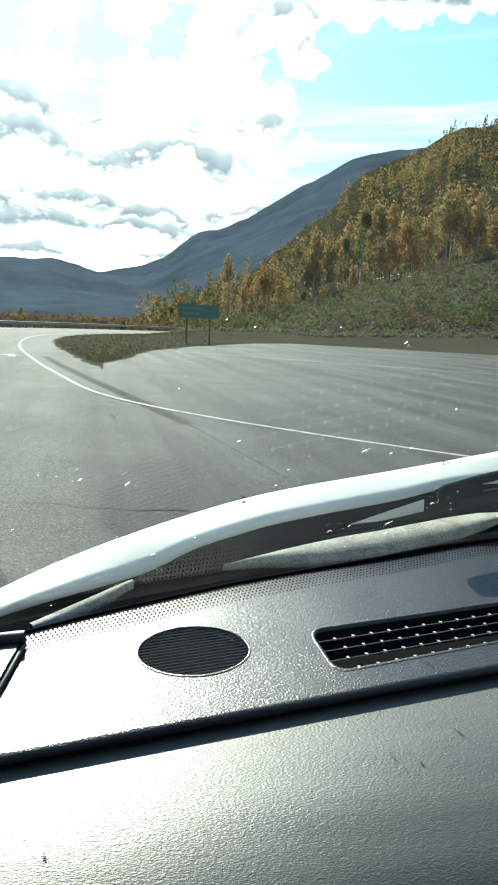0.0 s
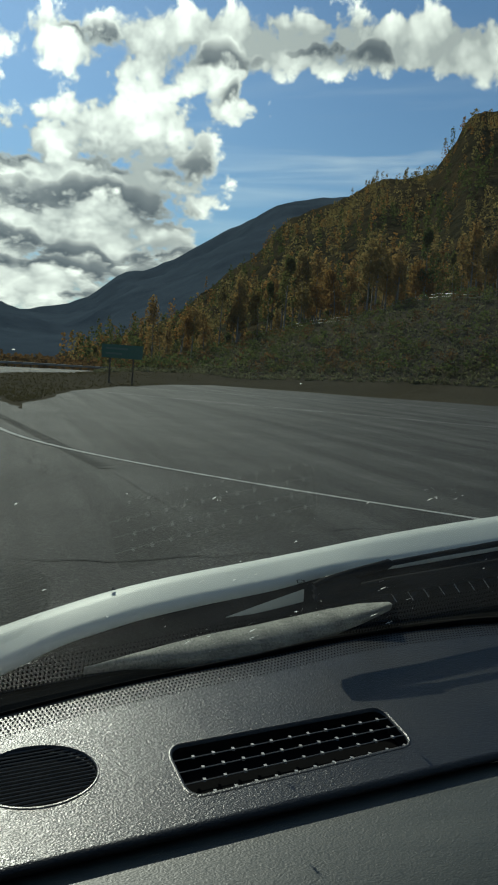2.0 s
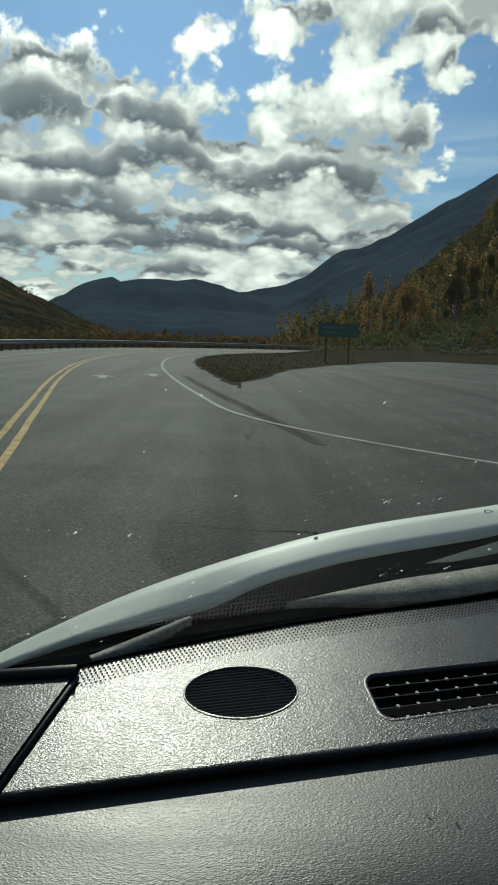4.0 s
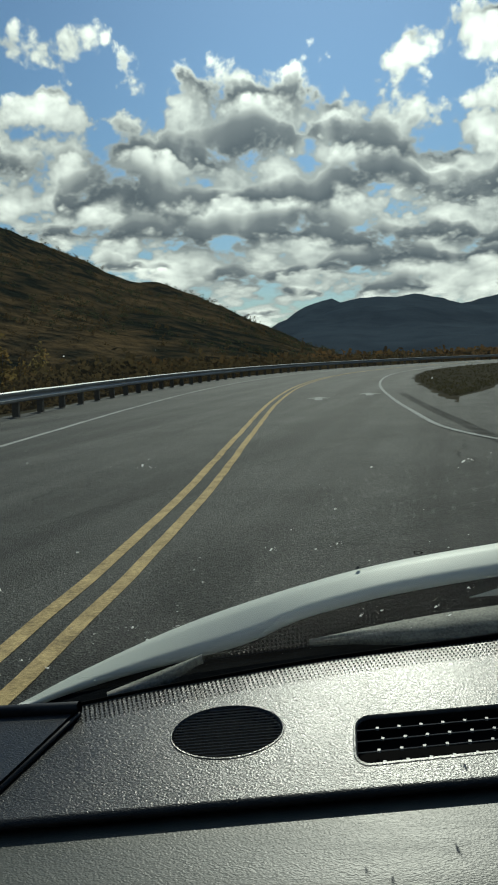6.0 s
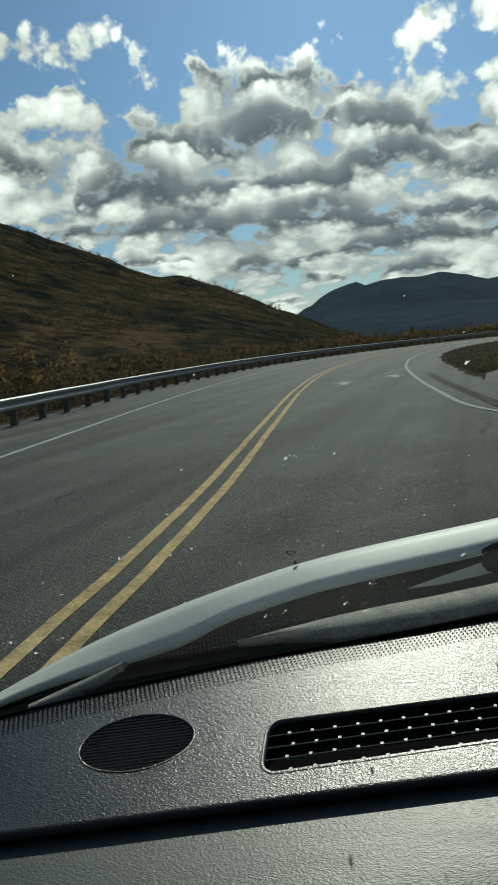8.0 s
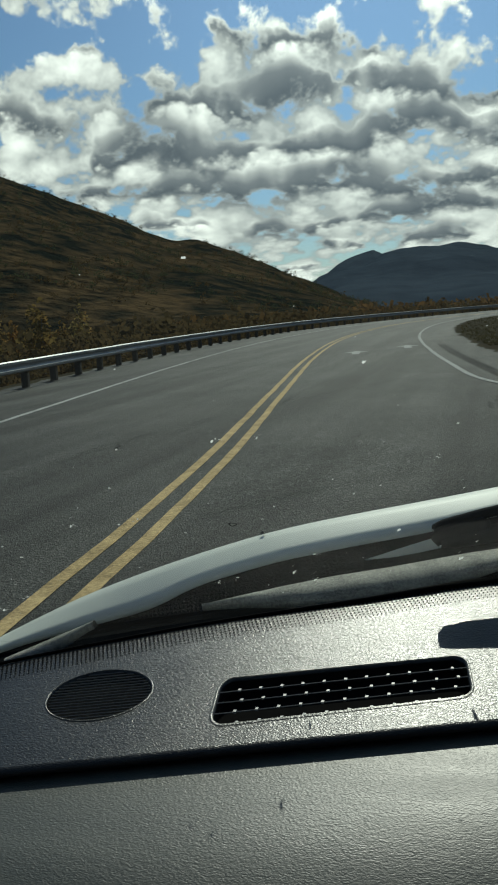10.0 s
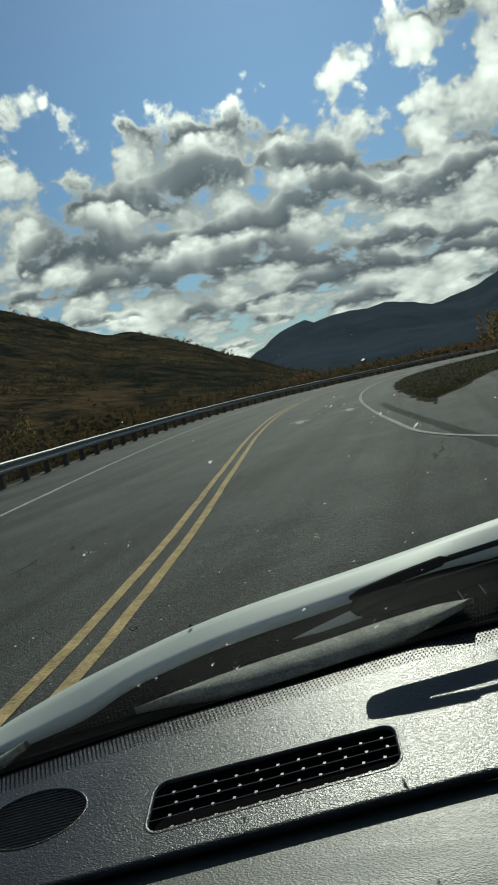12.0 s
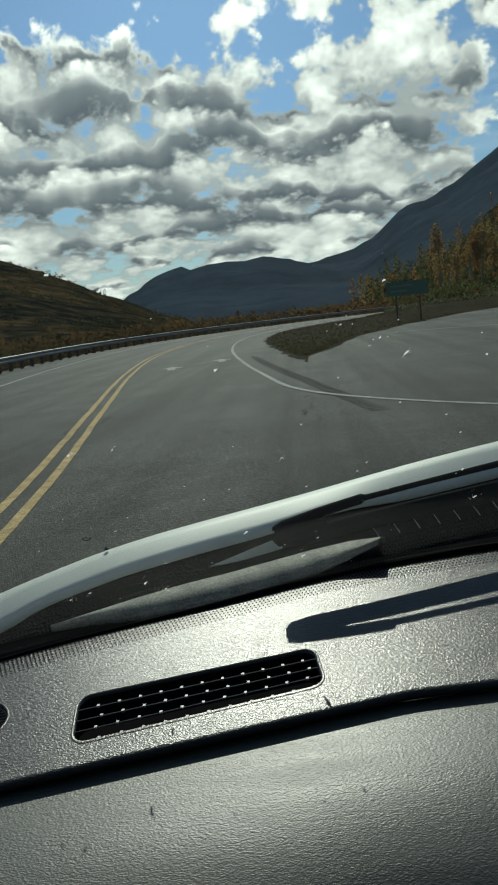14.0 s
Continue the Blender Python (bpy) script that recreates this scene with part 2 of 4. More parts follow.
def glass_material():
    m = bpy.data.materials.new("windshield_glass")
    m.use_nodes = True
    add, link = nodes_of(m.node_tree)
    out, mix, tr, gl, fr = (add(k) for k in ("ShaderNodeOutputMaterial", "ShaderNodeMixShader", "ShaderNodeBsdfTransparent", "ShaderNodeBsdfGlossy", "ShaderNodeFresnel"))
    tr.inputs[0].default_value = (0.93, 0.97, 0.95, 1)
    gl.inputs["Roughness"].default_value = 0.0
    fr.inputs[0].default_value = 1.19
    link(fr.outputs[0], mix.inputs[0])
    link(tr.outputs[0], mix.inputs[1])
    link(gl.outputs[0], mix.inputs[2])
    # a thin film of road dust that glows a little against the sun
    film, dust, n, co, r = (add(k) for k in ("ShaderNodeMixShader", "ShaderNodeBsdfTranslucent", "ShaderNodeTexNoise", "ShaderNodeTexCoord", "ShaderNodeMapRange"))
    link(co.outputs["Object"], n.inputs["Vector"])
    n.inputs["Scale"].default_value = 6.0
    n.inputs["Detail"].default_value = 8.0
    link(n.outputs[0], r.inputs[0])
    r.inputs[1].default_value, r.inputs[2].default_value, r.inputs[3].default_value, r.inputs[4].default_value = 0.35, 0.75, 0.002, 0.009
    dust.inputs[0].default_value = (0.75, 0.74, 0.68, 1)
    link(r.outputs[0], film.inputs[0])
    link(mix.outputs[0], film.inputs[1])
    link(dust.outputs[0], film.inputs[2])
    link(film.outputs[0], out.inputs[0])
    return m


def vinyl_material(name, colour, rough, grain, strength, smear=None):
    """Grained dashboard vinyl: fine creases and pebbles."""
    m = bpy.data.materials.new(name)
    m.use_nodes = True
    add, link = nodes_of(m.node_tree)
    out, b = add("ShaderNodeOutputMaterial"), add("ShaderNodeBsdfPrincipled")
    link(b.outputs[0], out.inputs[0])
    co = add("ShaderNodeTexCoord")
    mp = add("ShaderNodeMapping")
    mp.inputs["Scale"].default_value = (0.55, 1.0, 1.0)
    link(co.outputs["Object"], mp.inputs[0])
    v, n, w = add("ShaderNodeTexVoronoi"), add("ShaderNodeTexNoise"), add("ShaderNodeTexNoise")
    v.feature = "SMOOTH_F1"
    v.inputs["Scale"].default_value = grain
    n.inputs["Scale"].default_value = grain * 0.35
    n.inputs["Detail"].default_value = 6.0
    n.inputs["Distortion"].default_value = 1.2
    w.inputs["Scale"].default_value = 7.0
    w.inputs["Detail"].default_value = 5.0
    for k in (v, n):
        link(mp.outputs[0], k.inputs["Vector"])
    if smear:
        sm = add("ShaderNodeMapping")
        sm.inputs["Scale"].default_value = smear
        link(co.outputs["Object"], sm.inputs[0])
        link(sm.outputs[0], w.inputs["Vector"])
    else:
        link(co.outputs["Object"], w.inputs["Vector"])
    s = add("ShaderNodeMath", op="MULTIPLY_ADD")
    link(v.outputs["Distance"], s.inputs[0])
    s.inputs[1].default_value = 0.6
    link(n.outputs[0], s.inputs[2])
    bp = add("ShaderNodeBump")
    bp.inputs["Strength"].default_value = strength
    bp.inputs["Distance"].default_value = 0.0012
    link(s.outputs[0], bp.inputs["Height"])
    link(bp.outputs[0], b.inputs["Normal"])
    mix = add("ShaderNodeMix", kind="RGBA")
    link(w.outputs[0], mix.inputs[0])
    mix.inputs[6].default_value = (*[c * 0.8 for c in colour], 1)
    mix.inputs[7].default_value = (*[c * 1.25 for c in colour], 1)
    link(mix.outputs[2], b.inputs["Base Color"])
    r = add("ShaderNodeMapRange")
    link(w.outputs[0], r.inputs[0])
    r.inputs[3].default_value, r.inputs[4].default_value = rough - 0.08, rough + 0.1
    link(r.outputs[0], b.inputs["Roughness"])
    return m


def asphalt_material():
    """Worn asphalt: pale and dark stone chips, long wear streaks along the road, patches."""
    m = bpy.data.materials.new("worn_asphalt")
    m.use_nodes = True
    add, link = nodes_of(m.node_tree)
    out, b = add("ShaderNodeOutputMaterial"), add("ShaderNodeBsdfPrincipled")
    link(b.outputs[0], out.inputs[0])
    co = add("ShaderNodeTexCoord")
    v, patch, streak, fine = add("ShaderNodeTexVoronoi"), add("ShaderNodeTexNoise"), add("ShaderNodeTexNoise"), add("ShaderNodeTexNoise")
    mp = add("ShaderNodeMapping")
    mp.inputs["Scale"].default_value = (0.95, 0.035, 1.0)
    link(co.outputs["Object"], mp.inputs[0])
    v.inputs["Scale"].default_value = 75.0
    patch.inputs["Scale"].default_value = 0.45
    patch.inputs["Detail"].default_value = 7.0
    streak.inputs["Scale"].default_value = 1.0
    streak.inputs["Detail"].default_value = 4.0
    fine.inputs["Scale"].default_value = 28.0
    fine.inputs["Detail"].default_value = 8.0
    link(mp.outputs[0], streak.inputs["Vector"])
    for n in (v, patch, fine):
        link(co.outputs["Object"], n.inputs["Vector"])

    def rng(src, a, b_, lo, hi):
        n = add("ShaderNodeMapRange")
        link(src, n.inputs[0])
        n.inputs[1].default_value, n.inputs[2].default_value, n.inputs[3].default_value, n.inputs[4].default_value = a, b_, lo, hi
        return n.outputs[0]
    sep = add("ShaderNodeSeparateColor")
    link(v.outputs["Color"], sep.inputs[0])
    chip = rng(sep.outputs[0], 0.72, 1.0, 0.0, 1.0)
    wear = rng(streak.outputs[0], 0.38, 0.64, 0.0, 1.0)
    amount = add("ShaderNodeMath", op="MULTIPLY")
    link(chip, amount.inputs[0])
    link(rng(wear, 0.0, 1.0, 0.25, 1.0), amount.inputs[1])
    base = add("ShaderNodeMix", kind="RGBA")
    link(rng(patch.outputs[0], 0.36, 0.64, 0.0, 1.0), base.inputs[0])
    base.inputs[6].default_value, base.inputs[7].default_value = (0.013, 0.013, 0.0124, 1), (0.033, 0.0325, 0.030, 1)
    tone = add("ShaderNodeMix", kind="RGBA", blend="MULTIPLY")
    tone.inputs[0].default_value = 1.0
    link(base.outputs[2], tone.inputs[6])
    grey = add("ShaderNodeCombineColor")
    s = add("ShaderNodeMath", op="MULTIPLY")
    link(rng(wear, 0.0, 1.0, 0.32, 1.6), s.inputs[0])
    link(rng(fine.outputs[0], 0.32, 0.68, 0.4, 1.6), s.inputs[1])
    for k in range(3):
        link(s.outputs[0], grey.inputs[k])
    link(grey.outputs[0], tone.inputs[7])
    mix = add("ShaderNodeMix", kind="RGBA")
    link(amount.outputs[0], mix.inputs[0])
    link(tone.outputs[2], mix.inputs[6])
    mix.inputs[7].default_value = (0.13, 0.127, 0.112, 1)
    link(mix.outputs[2], b.inputs["Base Color"])
    b.inputs["Roughness"].default_value = 0.68
    b.inputs["Specular IOR Level"].default_value = 0.09
    bp = add("ShaderNodeBump")
    bp.inputs["Strength"].default_value = 1.0
    bp.inputs["Distance"].default_value = 0.008
    link(v.outputs["Distance"], bp.inputs["Height"])
    link(bp.outputs[0], b.inputs["Normal"])
    return m


VINYL = vinyl_material("grained_vinyl", (0.013, 0.0134, 0.0128), 0.32, 800.0, 0.5)
LOWER = vinyl_material("worn_grey_plastic", (0.046, 0.051, 0.044), 0.44, 700.0, 0.38, (0.6, 3.6, 1.0))
BLACK = material("black_plastic", (0.010, 0.010, 0.011), (0.02, 0.02, 0.021), 60, 0.5, 0.2, 400, bump_dist=0.001)
COWL = material("black_cowl_plastic", (0.003, 0.0036, 0.0042), (0.006, 0.007, 0.008), 40, 0.85, 0.6, 220, bump_dist=0.002, spec=0.0)
COWL_GREY = material("weathered_and_sunlit_grey_cowl", (0.07, 0.07, 0.06), (0.34, 0.335, 0.28), 260, 0.75, 0.4, 500, bump_dist=0.001)
SLAT = material("slat_edge_plastic", (0.10, 0.10, 0.10), (0.14, 0.14, 0.135), 80, 0.36)
PEG = material("pale_vent_peg", (0.22, 0.22, 0.21), (0.3, 0.3, 0.29), 80, 0.45)
PAINT = material("white_car_paint", (0.60, 0.62, 0.555), (0.66, 0.675, 0.61), 5, 0.5, spec=0.3)
HEADLINER = material("grey_headliner", (0.10, 0.10, 0.095), (0.13, 0.13, 0.125), 200, 0.95)
GLASS = glass_material()
SPECK = bpy.data.materials.new("dried_insect_speck")
SPECK.use_nodes = True
_add, _link = nodes_of(SPECK.node_tree)
_o, _t = _add("ShaderNodeOutputMaterial"), _add("ShaderNodeBsdfTranslucent")
_t.inputs[0].default_value = (0.62, 0.63, 0.60, 1)
_link(_t.outputs[0], _o.inputs[0])
ASPHALT = asphalt_material()
YELLOW = material("worn_yellow_paint", (0.16, 0.115, 0.055), (0.74, 0.54, 0.26), 34, 0.85, 0.5, 90, bump_dist=0.01, spec=0.1)
WHITE = material("worn_white_paint", (0.16, 0.16, 0.152), (0.56, 0.56, 0.53), 30, 0.85, 0.5, 90, bump_dist=0.01, spec=0.1)
EARTH = material("dry_verge_earth", (0.030, 0.029, 0.021), (0.075, 0.064, 0.044), 2.2, 1.0, 0.8, 9, coarse=0.05, bump_dist=0.1, spec=0.0)
STEEL = material("galvanised_steel", (0.22, 0.225, 0.22), (0.36, 0.365, 0.36), 14, 0.5, metal=0.45)
TIMBER = material("dark_timber_post", (0.035, 0.028, 0.020), (0.07, 0.058, 0.042), 25, 0.9, 0.6, 60, vary=0.25)
SIGN_GREEN = material("green_sign_sheet", (0.008, 0.075, 0.05), (0.012, 0.095, 0.062), 4, 0.4)
BARK = material("pale_bark", (0.09, 0.08, 0.065), (0.22, 0.2, 0.17), 9, 0.9, vary=0.2)
HILL_LEFT = material("autumn_scrub_hillside", (0.013, 0.017, 0.014), (0.092, 0.064, 0.034), 0.06, 1.0, 1.0, 0.12, coarse=0.010, bump_dist=5.0, spec=0.0, band=(0.44, 0.59))
HILL_RIGHT = material("wooded_hillside", (0.016, 0.021, 0.014), (0.058, 0.042, 0.022), 0.06, 1.0, 1.0, 0.15, coarse=0.012, bump_dist=4.0, spec=0.0)
# far forest, the blue of aerial haze mixed into its base colour
FAR_HAZE_BLUE = material("distant_forest_hazed_blue", (0.030, 0.043, 0.060), (0.058, 0.077, 0.098), 0.012, 1.0, 0.6, 0.01, coarse=0.002, bump_dist=15.0, spec=0.0)
LEAF_GOLD = leaf_material("gold_leaves", (0.34, 0.195, 0.07), (0.20, 0.16, 0.065), 1)
LEAF_RUST = leaf_material("rust_leaves", (0.27, 0.14, 0.045), (0.16, 0.115, 0.042), 2)
LEAF_GREEN = leaf_material("dull_green_leaves", (0.055, 0.078, 0.028), (0.115, 0.115, 0.038), 3)
SCRUB = leaf_material("scrub_leaves", (0.135, 0.075, 0.030), (0.072, 0.054, 0.027), 4)
EARTH_GRASS = leaf_material("dry_grass_blades", (0.125, 0.090, 0.045), (0.065, 0.058, 0.024), 5)
CRACK = material("tar_crack", (0.006, 0.006, 0.006), (0.012, 0.012, 0.011), 40, 0.8, spec=0.1)
GROOVE = material("milled_asphalt_groove", (0.020, 0.020, 0.019), (0.034, 0.034, 0.032), 60, 0.75, spec=0.08)
TYRE = material("black_tyre", (0.012, 0.012, 0.012), (0.02, 0.02, 0.02), 40, 0.8)
WELL = material("deep_black_well", (0.004, 0.004, 0.004), (0.007, 0.007, 0.007), 60, 0.95, spec=0.02)
SIGN_TEXT = material("faded_sign_text", (0.05, 0.11, 0.085), (0.07, 0.135, 0.105), 20, 0.5)
RUBBER = material("matt_black_wiper", (0.006, 0.007, 0.008), (0.012, 0.013, 0.014), 60, 0.8, spec=0.04)
SLOPE_GRASS = leaf_material("grey_green_grass", (0.105, 0.115, 0.062), (0.15, 0.142, 0.08), 6)
HILL_LEAF = leaf_material("dark_hill_leaves", (0.042, 0.054, 0.030), (0.085, 0.082, 0.046), 7)
RIB = material("grille_rib_plastic", (0.07, 0.07, 0.067), (0.095, 0.095, 0.09), 80, 0.3)

# ---------------------------------------------------------------- mesh helpers
def part(name, bm, mat, parent=None, label="", smooth=False):
    me = bpy.data.meshes.new(name)
    bm.normal_update()
    bm.to_mesh(me)
    bm.free()
    me.materials.append(mat)
    if smooth:
        for p in me.polygons:
            p.use_smooth = True
    ob = new(name, me)
    if parent is not None:
        ob.parent = parent
    if label:
        ob["label"] = label
    return ob


def mesh_from(name, verts, faces, mat, parent=None, label="", smooth=False):
    me = bpy.data.meshes.new(name)
    me.from_pydata([tuple(v) for v in verts], [], faces)
    me.update()
    me.materials.append(mat)
    if smooth:
        for p in me.polygons:
            p.use_smooth = True
    ob = new(name, me)
    if parent is not None:
        ob.parent = parent
    if label:
        ob["label"] = label
    return ob


def grid_faces(nu, nv):
    return [(i * nv + j, (i + 1) * nv + j, (i + 1) * nv + j + 1, i * nv + j + 1) for i in range(nu - 1) for j in range(nv - 1)]


def box(bm, lo, hi, m=None, bevel=0.0):
    c = [(a + b) / 2 for a, b in zip(lo, hi)]
    s = [b - a for a, b in zip(lo, hi)]
    made = bmesh.ops.create_cube(bm, size=1.0, matrix=Matrix.LocRotScale(c, None, s))
    vs = made["verts"]
    if bevel:
        es = list({e for v in vs for e in v.link_edges})
        got = bmesh.ops.bevel(bm, geom=es, offset=bevel, segments=2, affect="EDGES")
        vs = list({v for f in got["faces"] for v in f.verts} | {v for v in vs if v.is_valid})
    if m is not None:
        bmesh.ops.transform(bm, matrix=m, verts=[v for v in vs if v.is_valid])


def tube(bm, a, b, ra, rb, seg=7):
    a, b = Vector(a), Vector(b)
    q = (b - a).to_track_quat("Z", "Y")
    ring = []
    for p, r in ((a, ra), (b, rb)):
        ring.append([bm.verts.new(p + q @ Vector((r * math.cos(t * math.tau / seg), r * math.sin(t * math.tau / seg), 0))) for t in range(seg)])
    for i in range(seg):
        bm.faces.new((ring[0][i], ring[0][(i + 1) % seg], ring[1][(i + 1) % seg], ring[1][i]))
    bm.faces.new(ring[1])


def curve(x, pairs):
    return float(np.interp(x, [p[0] for p in pairs], [p[1] for p in pairs]))


def smooth_curve(pairs):
    """A smooth line through a few points (cubic, tangents from neighbours)."""
    pairs = sorted(pairs)
    xs, ys = [p[0] for p in pairs], [p[1] for p in pairs]
    ms = np.gradient(ys, xs)

    def at(x):
        i = min(max(int(np.searchsorted(xs, x)) - 1, 0), len(xs) - 2)
        h = xs[i + 1] - xs[i]
        t = min(max((x - xs[i]) / h, 0.0), 1.0)
        return float((2 * t**3 - 3 * t**2 + 1) * ys[i] + (t**3 - 2 * t**2 + t) * h * ms[i] + (3 * t**2 - 2 * t**3) * ys[i + 1] + (t**3 - t**2) * h * ms[i + 1])
    return at


def step(a, b, x):
    t = min(max((x - a) / (b - a), 0.0), 1.0)
    return t * t * (3 - 2 * t)


# ---------------------------------------------------------------- the land
MIDDLE = smooth_curve([(-60, 1.0), (-20, -0.7), (0, -1.85), (5, -2.25), (9, -2.7), (17, -3.85), (30, -5.7), (45, -7.3), (60, -8.0), (75, -7.6), (90, -5.6), (110, -0.5), (135, 9), (160, 24), (195, 52), (230, 88)])
LEFT_LINE, RIGHT_LINE, RAIL, LEFT_EDGE, RIGHT_EDGE = -4.5, 3.95, -7.0, -7.6, 5.75


def lean(y):
    """The road's unit way to its right at y."""
    d = Vector((MIDDLE(y + 0.5) - MIDDLE(y - 0.5), 1.0)).normalized()
    return d.y, -d.x


def road_point(y, s, z=0.0):
    a, b = lean(y)
    return Vector((MIDDLE(y) + a * s, y + b * s, z))


SLOPE = [(-30, 0.0), (2, 0.0), (6, 0.5), (11.7, 1.6), (18, 3.7), (26, 5.9), (33, 6.8), (60, 6.8), (110, 3.0), (150, 0.0)]


apron_left = [(5.4, -60), (3.6, -20), (2.6, 0), (1.6, 10), (0.9, 17), (0.2, 26), (0.3, 32), (1.2, 36), (3.0, 48), (7, 62), (14, 82), (30, 112), (46, 131)]


def land(x, y):
    r = math.hypot(x, y)
    az = math.degrees(math.atan2(x, y))
    h = -0.02
    yy = min(max(y, -55), 225)
    s = (x - MIDDLE(yy)) * lean(yy)[0]
    if s < LEFT_EDGE:
        d = LEFT_EDGE - s
        h -= 2.4 * step(0.2, 9, d) + 2.0 * step(20, 120, d)
    if s > RIGHT_EDGE and az > -5:
        e = curve(az, SLOPE)
        h += math.tan(radians(e)) * (min(r, 170) + 0.35 * max(0, min(r, 420) - 170)) * step(95, 165, r)
        h += 0.5 * step(RIGHT_EDGE + 1.0, RIGHT_EDGE + 9, s) * step(14, 30, y) * step(1.5, 6.0, curve(y, [(p[1], p[0]) for p in apron_left]) - x)
    h += 0.25 * noise.noise((x * 0.06, y * 0.06, 0)) * step(25, 80, abs(s)) + 1.6 * noise.noise((x * 0.012, y * 0.012, 4)) * step(80, 300, r) * (0.4 if x < 0 else 1.0)
    return h


def ground_axis(lo, hi, near, n):
    k = np.linspace(-1, 1, n)
    v = np.sinh(k * 5.2) / math.sinh(5.2)
    return [near + (hi - near) * t if t > 0 else near + (near - lo) * t for t in v]


gx, gy = ground_axis(-3500, 3500, 2.0, 170), ground_axis(-1200, 4200, 18.0, 190)
ground = mesh_from("ground", [(x, y, land(x, y)) for x in gx for y in gy], grid_faces(len(gx), len(gy)), EARTH, smooth=True)
tagged(ground, "brown and green autumn valley floor with dry verges", "ground", kind="structure")


# asphalt ---------------------------------------------------------------------
def strip(name, s0, s1, y0, y1, z, mat, parent=None, n=2, dy=1.0, wave=0.0, label=""):
    """A band that follows the road between two offsets from its middle."""
    count = max(2, int((y1 - y0) / dy) + 1)
    vs = []
    for i in range(count):
        y = y0 + (y1 - y0) * i / (count - 1)
        for j in range(n):
            s = s0 + (s1 - s0) * j / (n - 1)
            if wave and (j == 0 or j == n - 1):
                s += wave * noise.noise((y * 0.9, s, 3.0))
            vs.append(road_point(y, s, z))
    return mesh_from(name, vs, grid_faces(count, n), mat, parent, label)


road = strip("road", LEFT_EDGE, RIGHT_EDGE, -55, 225, 0.0, ASPHALT, n=13, wave=0.35)
tagged(road, "worn grey two-lane asphalt road curving to the right", "road", kind="structure")
apron = new("pavement")
bm = bmesh.new()
rows_ = []
for k in range(181):
    y = -50 + 180 * k / 180
    x0 = curve(y, [(p[1], p[0]) for p in apron_left]) + 0.35 * noise.noise((y * 0.25, 0, 7)) * step(36, 42, y)
    x1 = 120 + 4 * noise.noise((y * 0.1, 0, 9))
    rows_.append([bm.verts.new((x0 + (x1 - x0) * (t / 12) ** 1.6, y + (t / 12) * 6, 0.004 + 0.0004 * t)) for t in range(13)])
for r0, r1 in zip(rows_, rows_[1:]):
    for j in range(12):
        bm.faces.new((r0[j], r0[j + 1], r1[j + 1], r1[j]))
bpy.data.objects.remove(apron)
apron = tagged(part("pavement", bm, ASPHALT), "wide worn asphalt turnout beside the road", "pavement", kind="structure")

strip("yellow_line", -0.19, -0.08, -50, 225, 0.006, YELLOW, road, wave=0.02, dy=0.5)
strip("yellow_line", 0.08, 0.19, -50, 225, 0.006, YELLOW, road, wave=0.02, dy=0.5)
strip("edge_line", LEFT_LINE - 0.06, LEFT_LINE + 0.06, -50, 225, 0.006, WHITE, road, wave=0.02, dy=0.5)
strip("edge_line", RIGHT_LINE - 0.06, RIGHT_LINE + 0.06, 20.0, 225, 0.006, WHITE, road, wave=0.02, dy=0.5)


def swing_line(parent):
    """The edge line bends away into the turnout beside the car."""
    vs = []
    for k in range(41):
        y = 20.0 - 16.0 * k / 40
        out = RIGHT_LINE + 0.034 * (20.0 - y) ** 2
        d = Vector((0.068 * (20.0 - y) + 0.1, -1.0)).normalized()
        p = road_point(y, out, 0.012)
        vs += [p + Vector((d.y, -d.x, 0)) * 0.06, p - Vector((d.y, -d.x, 0)) * 0.06]
    return mesh_from("edge_line", vs, [(2 * k, 2 * k + 1, 2 * k + 3, 2 * k + 2) for k in range(40)], WHITE, parent)


swing_line(apron)


def flat_line(name, a, b, wide, parent, mat=WHITE, z=0.012):
    a, b = Vector((*a, z)), Vector((*b, z))
    side = (b - a).cross(Vector((0, 0, 1))).normalized() * wide / 2
    return mesh_from(name, [a - side, a + side, b + side, b - side], [(0, 1, 2, 3)], mat, parent)


flat_line("lane_line", (4.5, 49.0), (23.0, 33.0), 0.14, apron)
flat_line("lane_line", (8.0, 62.0), (60.0, 64.0), 0.14, apron)

def lane_mark(y, s, wide, long):
    """A worn painted mark on the lane."""
    vs = [road_point(y + a * long, s + b * wide, 0.006) for a, b in ((0, -0.15), (0, 0.15), (0.55, 0.15), (0.55, 0.5), (1, 0), (0.55, -0.5), (0.55, -0.15))]
    return mesh_from("lane_arrow", vs, [tuple(range(7))], WHITE, road)


lane_mark(31.0, 1.45, 0.9, 2.2)
lane_mark(33.6, 3.3, 0.9, 2.2)


def rumble_strip():
    """Milled grooves along the shoulder."""
    vs, fs = [], []
    for k in range(75):
        y = 13 + 0.30 * k
        i = len(vs)
        vs += [road_point(yy, s, 0.009) for yy, s in ((y, RIGHT_LINE + 0.45), (y, RIGHT_LINE + 0.75), (y + 0.12, RIGHT_LINE + 0.75), (y + 0.12, RIGHT_LINE + 0.45))]
        fs.append((i, i + 1, i + 2, i + 3))
    ob = mesh_from("rumble_strip", vs, fs, GROOVE, road)
    ob["kind"] = "stuff"


rumble_strip()


